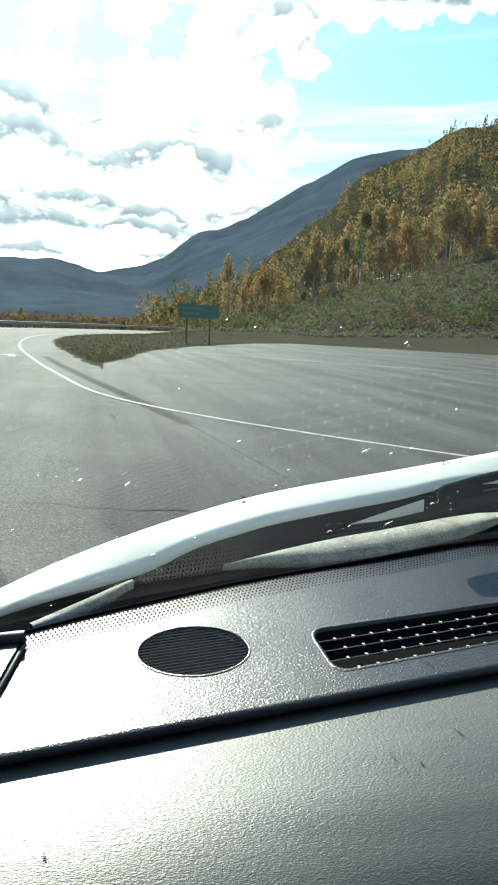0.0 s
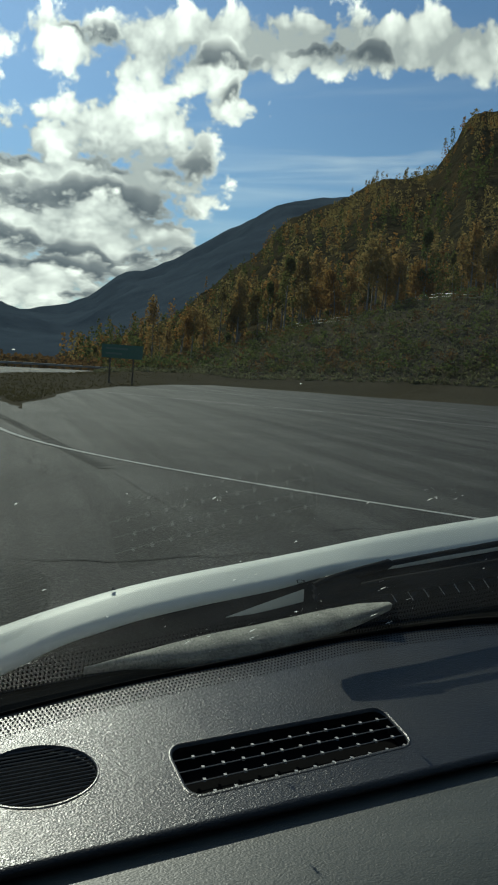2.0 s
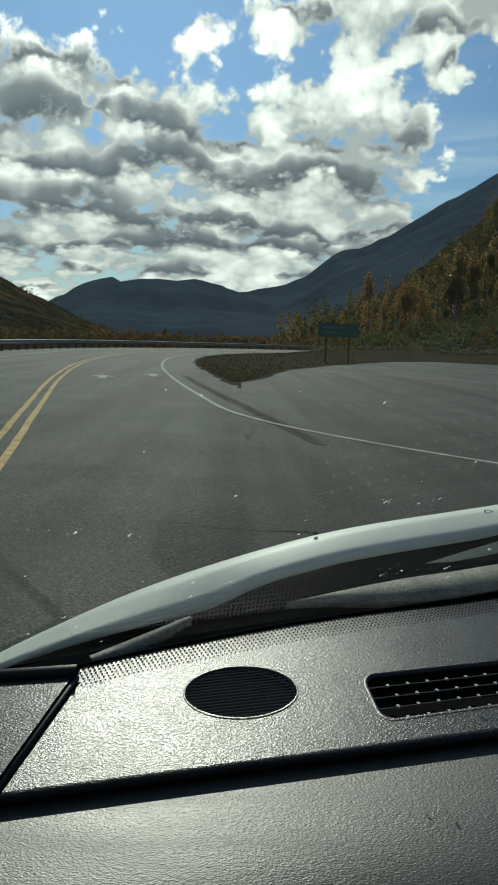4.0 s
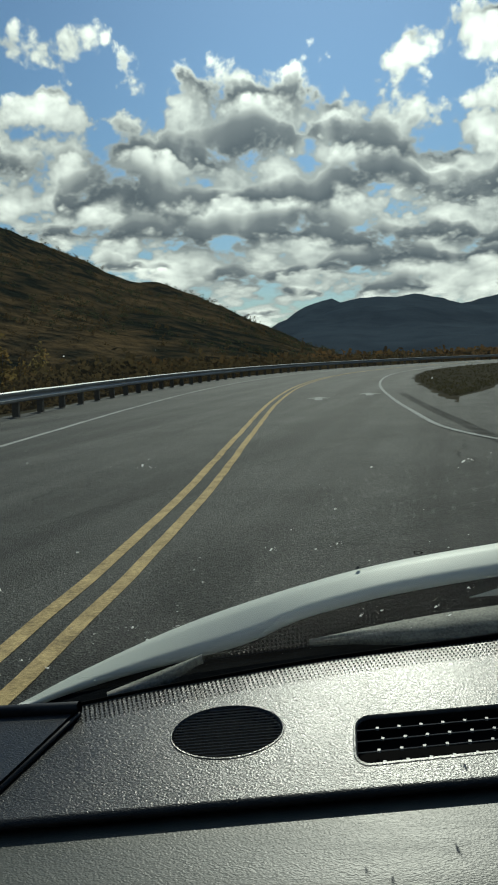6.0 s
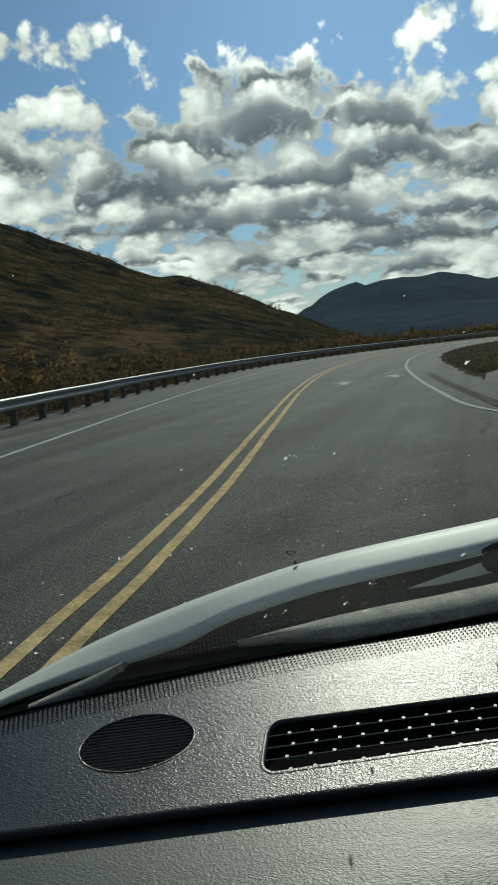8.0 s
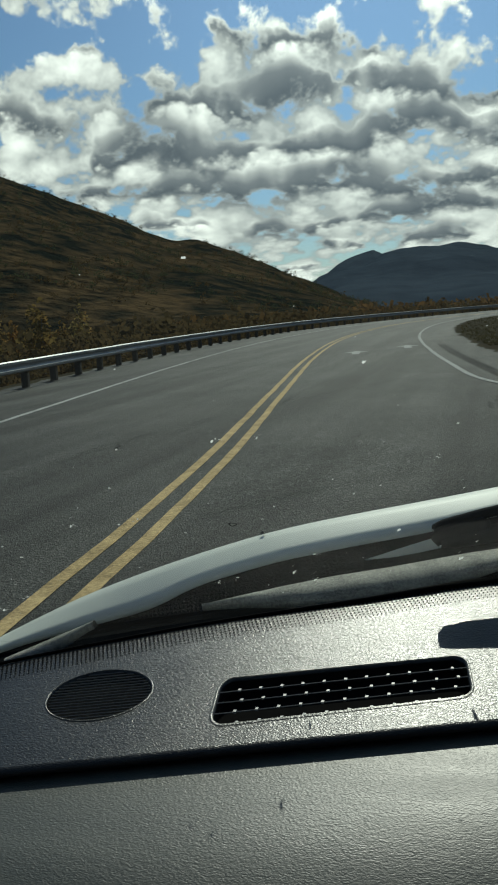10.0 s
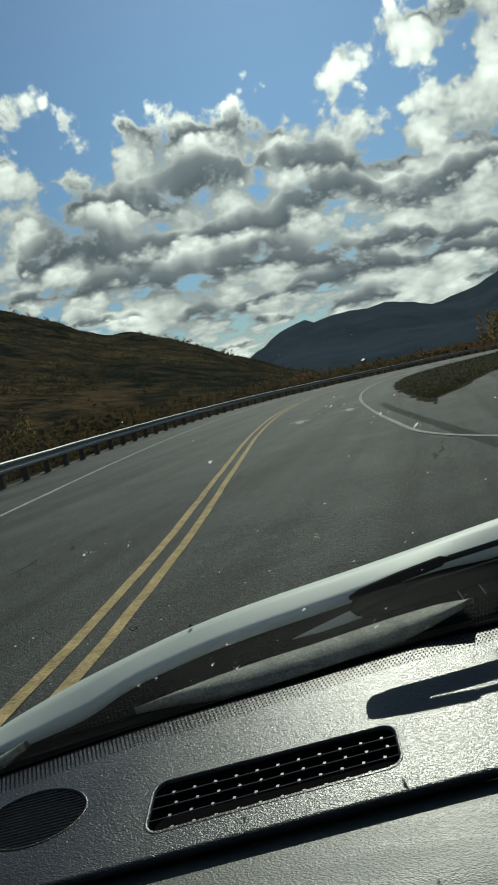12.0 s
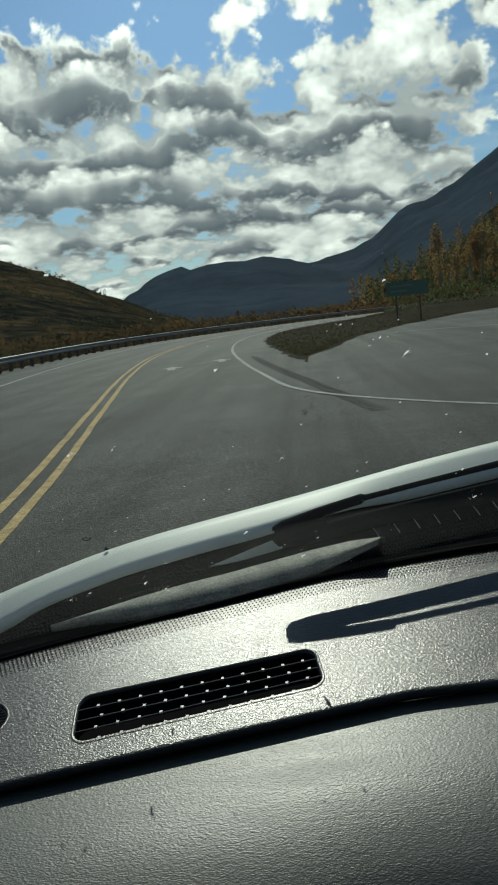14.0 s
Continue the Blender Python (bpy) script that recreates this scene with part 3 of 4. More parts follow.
def crack(x, y, way, long, seed, parent=None):
    """A wandering crack in the asphalt."""
    rng = np.random.default_rng(seed)
    p, vs = Vector((x, y)), []
    n = max(6, int(long / 0.16))
    for k in range(n + 1):
        w = 0.011 * (1 - abs(2 * k / n - 1)) ** 0.5 * rng.uniform(0.4, 1.4) + 0.002
        side = Vector((-math.sin(way), math.cos(way))) * w
        vs += [(p.x - side.x, p.y - side.y, 0.0085), (p.x + side.x, p.y + side.y, 0.0085)]
        a = way + rng.normal(0, 0.5)
        p = p + Vector((math.cos(a), math.sin(a))) * long / n
    mesh_from("crack", vs, [(2 * k, 2 * k + 1, 2 * k + 3, 2 * k + 2) for k in range(n)], CRACK, parent or road)


for k, (x, y, way, long) in enumerate(((-4.6, 9, 1.4, 4.0), (-3.4, 13, 1.7, 5.0), (-0.9, 7.5, 0.1, 3.4), (0.6, 12, 1.5, 6.0), (-1.0, 17, 0.0, 3.6), (1.4, 22, 1.6, 7.0),
                                       (2.6, 9, 0.2, 3.0), (5.5, 10, 2.4, 3.5), (7.5, 13, 0.4, 4.0), (4.6, 7.5, 0.8, 2.2), (9.5, 18, 2.9, 5.0), (-4.9, 21, 1.5, 8.0))):
    crack(x, y, way, long, 60 + k)

# guardrail --------------------------------------------------------------------
def w_beam(y0, y1, parent):
    prof = [(0.0, 0.44), (0.05, 0.47), (0.05, 0.53), (0.0, 0.58), (0.0, 0.62), (0.05, 0.67), (0.05, 0.73), (0.0, 0.76)]
    back = [(s - 0.006, z) for s, z in reversed(prof)]
    ring = prof + back
    n = int((y1 - y0) / 1.0) + 1
    vs = [road_point(y0 + (y1 - y0) * i / (n - 1), RAIL + s, z + 0.012 * noise.noise((y0 + i * 0.25, 0, 1))) for i in range(n) for s, z in ring]
    m = len(ring)
    fs = [(i * m + j, i * m + (j + 1) % m, (i + 1) * m + (j + 1) % m, (i + 1) * m + j) for i in range(n - 1) for j in range(m)]
    return mesh_from("rail", vs, fs, STEEL, parent, "galvanised corrugated steel rail")


guardrail = tagged(new("guardrail"), "galvanised steel guardrail on dark timber posts", "guardrail")
w_beam(-20, 190, guardrail)
post_bm = bmesh.new()
box(post_bm, (-0.09, -0.10, -0.9), (0.09, 0.10, 0.74), bevel=0.012)
post = part("post", post_bm, TIMBER, guardrail)
block_bm = bmesh.new()
box(block_bm, (-0.07, -0.07, 0.44), (0.075, 0.07, 0.76), bevel=0.008)
block = part("block", block_bm, TIMBER, guardrail)
first = True
for k in range(90):
    y = -18 + 2.3 * k
    for base, s in ((post, RAIL - 0.22), (block, RAIL - 0.08)):
        ob = base if first else base.copy()
        if not first:
            scene.collection.objects.link(ob)
        p = road_point(y, s, 0)
        a, b = lean(y)
        ob.matrix_local = Matrix.Translation(p) @ Matrix.Rotation(math.atan2(b, a), 4, "Z")
    first = False

# mountains -----------------------------------------------------------------------
def mountain(name, profile, r0, r1, base, mat, label, rough, seed, n_az=170, n_r=26, a0=None, a1=None, bow=0.8):
    """A slope that rises to a ridge whose height over the azimuth is given in degrees (left positive), and falls behind it."""
    prof = smooth_curve(profile)
    a0, a1 = profile[0][0] if a0 is None else a0, profile[-1][0] if a1 is None else a1
    vs = []
    for i in range(n_az):
        a = a0 + (a1 - a0) * i / (n_az - 1)
        top = r1 * math.tan(radians(prof(a))) + 1.5
        for j in range(n_r):
            u = j / (n_r - 5)
            r = r0 + (r1 - r0) * u
            h = base + (top - base) * (u ** bow if u <= 1 else 1 - (u - 1) * 1.5)
            k = min(u * 1.6, 1.0)
            w = (r * math.sin(radians(a)), r * math.cos(radians(a)), seed)
            d = rough * k * (noise.fractal((w[0] / r1 * 9, w[1] / r1 * 9, seed), 1.0, 2.1, 6))
            if abs(u - 1) < 0.03:
                d = rough * 0.07 * noise.fractal((a * 1.4, 0, seed), 0.8, 2.1, 5)
            vs.append((-r * math.sin(radians(a)), r * math.cos(radians(a)), h + d * (0.55 if u < 1 else 1)))
    ob = mesh_from(name, vs, grid_faces(n_az, n_r), mat, smooth=True)
    return tagged(ob, label, "mountain", kind="structure")


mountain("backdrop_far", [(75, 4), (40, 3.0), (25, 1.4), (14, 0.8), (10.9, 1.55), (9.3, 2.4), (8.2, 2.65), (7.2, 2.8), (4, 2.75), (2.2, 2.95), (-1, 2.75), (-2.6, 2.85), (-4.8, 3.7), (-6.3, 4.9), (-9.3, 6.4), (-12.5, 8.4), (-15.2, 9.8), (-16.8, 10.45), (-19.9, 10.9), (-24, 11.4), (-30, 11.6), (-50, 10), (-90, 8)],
         1400, 3000, -6, FAR_HAZE_BLUE, "distant forested mountain range with blue-grey haze put into its colour", 90, 3.0, n_az=300)
hill_west = mountain("hill_west", [(80, 10), (60, 11), (45, 11.2), (36, 10.3), (30.4, 8.9), (28.9, 8.6), (27.1, 8.0), (24, 6.75), (21.9, 5.9), (20.3, 5.0), (17, 4.1), (14.3, 3.1), (12.6, 2.4), (10.9, 1.6), (9, 0.6), (7, 0.0)],
         330, 1250, -5, HILL_LEFT, "scrub-covered hillside in brown and dark green", 24, 8.0, n_az=220, n_r=40)
hill_east = mountain("hill_east", [(-3, -0.4), (-5, 0.4), (-9.2, 2.2), (-12, 4.2), (-14.6, 7.0), (-15.7, 8.2), (-18, 9.8), (-20, 10.75), (-21.3, 11.6), (-23.1, 12.1), (-24.7, 12.6), (-25.6, 13.8), (-26.3, 15.2), (-28.1, 15.8), (-32, 16.5), (-45, 17), (-70, 13), (-100, 7)],
         240, 760, -2, HILL_RIGHT, "steep wooded hillside with a rock shoulder", 34, 5.0, n_az=260, n_r=40)

# trees ------------------------------------------------------------------------------
def quads_at(rng, centres, sizes, squash=0.65):
    """One small loose quad, turned at random, at each centre."""
    n = len(centres)
    u = rng.normal(size=(n, 3))
    u /= np.linalg.norm(u, axis=1, keepdims=True)
    w = np.cross(u, rng.normal(size=(n, 3)))
    w /= np.linalg.norm(w, axis=1, keepdims=True)
    s = np.asarray(sizes).reshape(-1, 1)
    vs = np.stack([centres - u * s, centres + w * s * squash, centres + u * s, centres - w * s * squash], axis=1).reshape(-1, 3)
    fs = np.arange(4 * n).reshape(n, 4)
    return vs.tolist(), fs.tolist()


def ball(rng, n):
    d = rng.normal(size=(n, 3))
    return d / np.linalg.norm(d, axis=1, keepdims=True)


def leaf_cloud(rng, blobs, count, size):
    """Small leaf clumps scattered in a crown of many lobes."""
    b = np.array(blobs)
    weights = b[:, 3] ** 2 / (b[:, 3] ** 2).sum()
    pick = b[rng.choice(len(b), count, p=weights)]
    c = pick[:, :3] + ball(rng, count) * pick[:, [3, 3, 4]] * np.sqrt(rng.uniform(0.35, 1.0, (count, 1)))
    return quads_at(rng, c, size * rng.uniform(0.6, 1.3, count))


def make_tree(seed, tall, wide, leaves, name="birch_tree", count=620, size=0.3):
    rng = np.random.default_rng(seed)
    root = new(name)
    bm = bmesh.new()
    lean_x, lean_y = rng.normal(0, 0.03, 2) * tall
    pts = [Vector((lean_x * t * t, lean_y * t * t, -0.4 + (tall * 0.93 + 0.4) * t)) for t in np.linspace(0, 1, 7)]
    r0 = 0.012 * tall + 0.03
    for i in range(6):
        tube(bm, pts[i], pts[i + 1], r0 * (1 - i / 6.5), r0 * (1 - (i + 1) / 6.5))
    blobs = []
    for k in range(13):
        t = rng.uniform(0.25, 0.97)
        p = pts[0].lerp(pts[-1], t)
        a = rng.uniform(0, math.tau)
        reach = wide * (1.05 - t) ** 0.6 * rng.uniform(0.35, 0.9)
        q = p + Vector((math.cos(a) * reach, math.sin(a) * reach, reach * 0.8))
        tube(bm, p, q, r0 * 0.35 * (1.1 - t), r0 * 0.1, 5)
        blobs.append((*q, wide * rng.uniform(0.28, 0.48) * (1.25 - t * 0.6), wide * rng.uniform(0.4, 0.8)))
    blobs.append((*pts[-1], wide * 0.25, wide * 0.6))
    part("trunk", bm, BARK, root, smooth=True)
    vs, fs = leaf_cloud(rng, blobs, count, size)
    mesh_from("crown", vs, fs, leaves, root)
    return root


TREES = [
    tagged(make_tree(1, 13.0, 2.6, LEAF_GOLD), "slender birch with thinning golden autumn leaves", "tree", "birches on the slope"),
    tagged(make_tree(2, 15.0, 3.0, LEAF_GOLD), "tall birch with golden autumn leaves", "tree", "birches on the slope"),
    tagged(make_tree(3, 11.0, 2.8, LEAF_RUST), "rust-orange autumn tree on the slope", "tree", "birches on the slope"),
    tagged(make_tree(4, 13.5, 2.4, LEAF_GREEN), "tall dull green tree on the slope", "tree", "birches on the slope"),
    tagged(make_tree(5, 9.0, 2.6, LEAF_RUST), "bushy tree with rust-brown autumn leaves", "tree", "birches on the slope"),
]
placed = [False] * len(TREES)


def plant(kind, x, y, size, turn, ground_z):
    m = Matrix.Translation((x, y, ground_z)) @ Matrix.Rotation(turn, 4, "Z") @ Matrix.Scale(size, 4)
    if not placed[kind]:
        TREES[kind].matrix_basis = m
        placed[kind] = True
        return TREES[kind]
    ob = copy_thing(TREES[kind], Matrix.Translation((x, y, ground_z)) @ Matrix.Rotation(turn, 4, "Z"))
    ob.scale = (size, size, size)
    return ob


HILL_E = smooth_curve([(-3, -0.4), (-5, 0.4), (-9.2, 2.4), (-12, 4.2), (-15.7, 8.2), (-23, 12.3), (-30, 16), (-45, 17)])
rng = np.random.default_rng(12)
for k in range(270):
    az = rng.uniform(4.5, 38)
    r = 140 + 30 * step(9, 17, az) + 100 * rng.uniform(0, 1) ** 1.1 + (80 if az < 8 else 0)
    x, y = r * math.sin(radians(az)), r * math.cos(radians(az))
    z = land(x, y)
    if r > 240:
        u = (r - 240) / 520
        z = max(z, -2 + (760 * math.tan(radians(HILL_E(-az))) + 3.5) * u ** 0.8 - 2)
    kind = int(rng.choice(5, p=[0.27, 0.25, 0.18, 0.16, 0.14]))
    plant(kind, x, y, rng.uniform(0.75, 1.2) * (0.6 + 0.4 * step(8, 17, az)), rng.uniform(0, 6.28), z)
for k in range(26):
    az = rng.uniform(-38, -24)
    r = rng.uniform(38, 85)
    x, y = r * math.sin(radians(az)), r * math.cos(radians(az))
    plant(int(rng.choice([2, 4, 0])), x, y, rng.uniform(0.32, 0.5), rng.uniform(0, 6.28), land(x, y))


def scrub(name, count, place, low, high, mat, label, seed, quads=16, leaf=(0.07, 0.15)):
    """Low bushes that nobody could count: clumps of loose leaves in one mesh."""
    rng = np.random.default_rng(seed)
    spots = np.repeat(np.array([place(rng) for _ in range(count)]), quads, axis=0)
    s = np.repeat(rng.uniform(low, high, count), quads)[:, None]
    n = len(spots)
    c = spots + ball(rng, n) * s * np.array((0.6, 0.6, 0.55)) * rng.uniform(0.3, 1, (n, 1)) + s * np.array((0, 0, 0.45))
    vs, fs = quads_at(rng, c, s[:, 0] * rng.uniform(*leaf, n), 0.7)
    return tagged(mesh_from(name, vs, fs, mat), label, "bushes", kind="stuff")


def polar(a0, a1, r0, r1):
    def place(rng):
        a, r = radians(rng.uniform(a0, a1)), r0 + (r1 - r0) * rng.uniform(0, 1) ** 1.3
        x, y = -r * math.sin(a), r * math.cos(a)
        return x, y, land(x, y)
    return place


def beside_rail(rng):
    y = rng.uniform(6, 110)
    p = road_point(y, LEFT_EDGE - rng.uniform(1.5, 16))
    return p.x, p.y, land(p.x, p.y)


def below_road(rng):
    y = rng.uniform(18, 150)
    p = road_point(y, LEFT_EDGE - 6 - 70 * rng.uniform(0, 1) ** 1.4)
    return p.x, p.y, land(p.x, p.y)


scrub("valley_scrub", 2600, polar(10, 42, 120, 420), 2.0, 4.6, SCRUB, "rust and gold willow scrub on the valley floor", 21, 36)
scrub("valley_scrub", 900, polar(-5, 12, 170, 420), 2.6, 5.2, SCRUB, "rust and gold willow scrub beyond the bend", 22, 36)
scrub("near_scrub", 1100, below_road, 1.8, 4.4, SCRUB, "rust-brown willow bushes below the road", 28, 110, (0.035, 0.085))
scrub("bank_scrub", 420, beside_rail, 0.8, 2.2, SCRUB, "brown and gold bushes on the bank behind the guardrail", 23, 120, (0.035, 0.08))
scrub("slope_grass", 9000, polar(-42, -5, 112, 185), 0.2, 0.5, SLOPE_GRASS, "grey-green grass on the slope", 27, 9, (0.2, 0.5))
scrub("slope_scrub", 900, polar(-42, -6, 118, 200), 0.6, 2.2, LEAF_GREEN, "low green bushes on the grassy slope", 24, 30)
scrub("slope_scrub", 500, polar(-42, -6, 118, 200), 0.6, 2.0, SCRUB, "low brown bushes on the grassy slope", 25, 30)


def verge(rng):
    y = rng.uniform(33, 120)
    x0 = MIDDLE(y) + RIGHT_EDGE + 0.3
    x1 = curve(y, [(p[1], p[0]) for p in apron_left]) - 0.3
    x = x0 + max(0.0, x1 - x0) * rng.uniform(0, 1)
    return x, y, land(x, y)


scrub("verge_grass", 2400, verge, 0.04, 0.13, EARTH_GRASS, "dry brown and green grass tufts on the verge", 26, 14, (0.14, 0.34))

def woods(name, count, seed):
    """Hillside forest too far off to count: slim crowns and stems in one mesh."""
    rng = np.random.default_rng(seed)
    spots = np.array([tuple(v.co) for v in hill_east.data.vertices if 245 < math.hypot(v.co.x, v.co.y) < 640 and 4 < math.degrees(math.atan2(v.co.x, v.co.y)) < 46])
    base = spots[rng.integers(len(spots), size=count)] + rng.normal(0, 4, (count, 3)) * np.array((1, 1, 0)) - np.array((0, 0, 1.5))
    patch = np.array([noise.noise((p[0] * 0.012, p[1] * 0.012, 2.0)) for p in base]) + rng.normal(0, 0.22, count)
    kind = np.where(patch > 0.12, 0, np.where(patch > -0.15, 1, 2))
    per = 52
    for k, (mat, label) in enumerate(((LEAF_GOLD, "golden birch woods on the hillside"), (LEAF_RUST, "rust-brown woods on the hillside"), (LEAF_GREEN, "dull green woods on the hillside"))):
        own = base[kind == k]
        n = len(own) * per
        tall = np.repeat(rng.uniform(7, 13, len(own)), per)
        wide = np.repeat(rng.uniform(1.5, 2.7, len(own)), per)
        t, a = rng.uniform(0.12, 1.0, n), rng.uniform(0, math.tau, n)
        w = wide * (1.1 - t) ** 0.5 * rng.uniform(0.2, 1.0, n)
        c = np.repeat(own, per, axis=0) + np.stack([w * np.cos(a), w * np.sin(a), tall * t], axis=1)
        vs, fs = quads_at(rng, c, rng.uniform(0.3, 0.7, n), 0.7)
        tagged(mesh_from(name, vs, fs, mat), label, "woods", kind="stuff")


woods("hillside_woods", 1700, 31)


def on_mesh(ob, r0, r1):
    spots = [v.co.copy() for v in ob.data.vertices if r0 < math.hypot(v.co.x, v.co.y) < r1 and v.co.y > 0]

    def place(rng):
        while True:
            p = spots[int(rng.integers(len(spots)))]
            if noise.noise((p.x * 0.02, p.y * 0.02, 6.0)) > rng.normal(0, 0.25):
                return p.x + rng.normal(0, 5), p.y + rng.normal(0, 5), p.z - 1.0
    return place


scrub("hill_scrub", 3600, on_mesh(hill_west, 340, 1150), 1.8, 4.2, SCRUB, "rust-brown scrub patches on the hillside", 41, 34)
scrub("hill_scrub", 3600, on_mesh(hill_west, 400, 1290), 2.0, 4.6, HILL_LEAF, "dark green scrub patches on the hillside", 42, 34)

def make_fence():
    """Old wire fence along the foot of the slope."""
    fence = tagged(new("fence"), "old wire fence with weathered wooden posts", "fence")
    tops = []
    for k in range(22):
        az = 14.5 + 0.85 * k
        r = 158 + 4 * math.sin(k * 0.7)
        x, y = r * math.sin(radians(az)), r * math.cos(radians(az))
        z = land(x, y)
        bm = bmesh.new()
        tube(bm, (x, y, z - 0.4), (x + 0.05 * math.sin(k * 2.1), y, z + 1.45), 0.09, 0.07, 7)
        part("post", bm, TIMBER, fence)
        tops.append(Vector((x, y, z)))
    for up in (0.7, 1.2):
        bm = bmesh.new()
        for a, b in zip(tops, tops[1:]):
            tube(bm, a + Vector((0, 0, up)), b + Vector((0, 0, up)), 0.012, 0.012, 4)
        part("wire", bm, STEEL, fence)


make_fence()

# road sign ---------------------------------------------------------------------------
def make_sign(x, y):
    z = land(x, y)
    sign = tagged(new("road_sign"), "green road sign on two posts beside the verge", "sign")
    sign.matrix_basis = Matrix.Translation((x, y, z)) @ Matrix.Rotation(radians(-8), 4, "Z")
    bm = bmesh.new()
    box(bm, (-1.5, -0.02, 1.95), (1.5, 0.02, 2.95), bevel=0.012)
    part("panel", bm, SIGN_GREEN, sign, "dark green panel")
    for sx in (-0.85, 0.85):
        bm = bmesh.new()
        box(bm, (sx - 0.06, 0.02, -0.5), (sx + 0.06, 0.14, 2.8), bevel=0.01)
        part("post", bm, TIMBER, sign)
    for k, (w, zz) in enumerate(((1.6, 2.65), (1.2, 2.28))):
        bm = bmesh.new()
        box(bm, (-1.2, -0.026, zz - 0.07), (-1.2 + w, -0.021, zz + 0.07))
        part("text_bar", bm, SIGN_TEXT, sign)
    return sign


make_sign(7.9, 69.0)

# ---------------------------------------------------------------- the car
EYE = 1.5                      # height of the seated eye over the road; the car's parts are given from there
car = tagged(new("car"), "white car with a grained black dashboard, seen from inside", "car")
car.matrix_basis = pose(0, 0.0014, EYE, 2.0)      # nose a little high


def pad_z(x, y):
    return -0.397 + 0.015 * x + 0.15 * (y - 0.93)


FAR_EDGE = [(-0.62, 0.80), (-0.50, 0.875), (-0.38, 0.938), (-0.32, 0.968), (-0.26, 0.994), (-0.2, 1.020), (-0.14, 1.045), (-0.08, 1.067), (-0.02, 1.087), (0.04, 1.105), (0.1, 1.124), (0.16, 1.146), (0.22, 1.168), (0.28, 1.185), (0.36, 1.202), (0.48, 1.220), (0.8, 1.24), (1.12, 1.18)]


def pad_far(x):
    return curve(x, FAR_EDGE)


def lip_y(x):
    return 0.811 + 0.235 * x if x < 0.33 else 0.8886 + 0.07 * (x - 0.33)


# dashboard pad: sloping top with a rounded lip, two holes for grille and vent
OVAL_C, OVAL_R = (-0.203, 0.8885), (0.0645, 0.052)
OVAL_TURN = 0.22
VENT = [(-0.059, 0.928), (-0.048, 0.8365), (0.237, 0.911), (0.226, 0.993)]


def oval_point(t, k=1.0):
    a, b = OVAL_R[0] * k * math.cos(t), OVAL_R[1] * k * math.sin(t)
    return (OVAL_C[0] + a * math.cos(OVAL_TURN) - b * math.sin(OVAL_TURN), OVAL_C[1] + a * math.sin(OVAL_TURN) + b * math.cos(OVAL_TURN))


def vent_point(u, v):
    """u along the vent 0..1, v from its far side 0 to its near side 1."""
    tl, bl, br, tr = (Vector(p) for p in VENT)
    p = tl.lerp(tr, u).lerp(bl.lerp(br, u), v)
    return p.x, p.y


def vent_outline(n=8, r=0.2, grow=0.0):
    """Rounded outline in u, v."""
    pts = []
    ru, rv = 0.055, 0.24
    for cu, cv, a0 in ((ru, rv, math.pi), (1 - ru, rv, 1.5 * math.pi), (1 - ru, 1 - rv, 0), (ru, 1 - rv, 0.5 * math.pi)):
        for k in range(n):
            a = a0 + k / (n - 1) * math.pi / 2
            pts.append((cu + (ru + grow * 0.3) * math.cos(a), cv + (rv + grow) * math.sin(a)))
    return [vent_point(u, v) for u, v in pts]


def lifted(x, y, up=0.0):
    return Vector((x, y, pad_z(x, y) + up))


def make_pad():
    bm = bmesh.new()
    xs = np.linspace(-0.60, 1.12, 58)
    outer = [(x, pad_far(x)) for x in xs] + [(x, lip_y(x)) for x in reversed(xs)]
    rings = [outer, [oval_point(2 * math.pi * k / 40) for k in range(40)], vent_outline()]
    edges, loops = [], []
    for ring in rings:
        vs = [bm.verts.new((x, y, 0)) for x, y in ring]
        loops.append(vs)
        for a, b in zip(vs, vs[1:] + vs[:1]):
            edges.append(bm.edges.new((a, b)))
    bmesh.ops.triangle_fill(bm, edges=edges, use_beauty=True, use_dissolve=False)
    for v in bm.verts:
        v.co.z = pad_z(v.co.x, v.co.y)
    # rims of the two holes go down
    for vs, deep in ((loops[1], 0.008), (loops[2], 0.022)):
        low = [bm.verts.new(v.co + Vector((0, 0.004, -deep))) for v in vs]
        n = len(vs)
        for i in range(n):
            bm.faces.new((vs[i], vs[(i + 1) % n], low[(i + 1) % n], low[i]))
    # rounded lip towards the seat, then its shaded underside
    near = loops[0][len(xs):]
    prev = near
    for dy, dz in ((-0.004, -0.0015), (-0.007, -0.005), (-0.007, -0.009), (-0.001, -0.013), (0.02, -0.016)):
        cur = [bm.verts.new((v.co.x, v.co.y + dy, v.co.z + dz)) for v in near]
        for i in range(len(near) - 1):
            bm.faces.new((prev[i], prev[i + 1], cur[i + 1], cur[i])).smooth = True
        prev = cur
    bmesh.ops.recalc_face_normals(bm, faces=bm.faces[:])
    return part("dash_pad", bm, VINYL, car, "grained dark vinyl dashboard pad")


pad = make_pad()


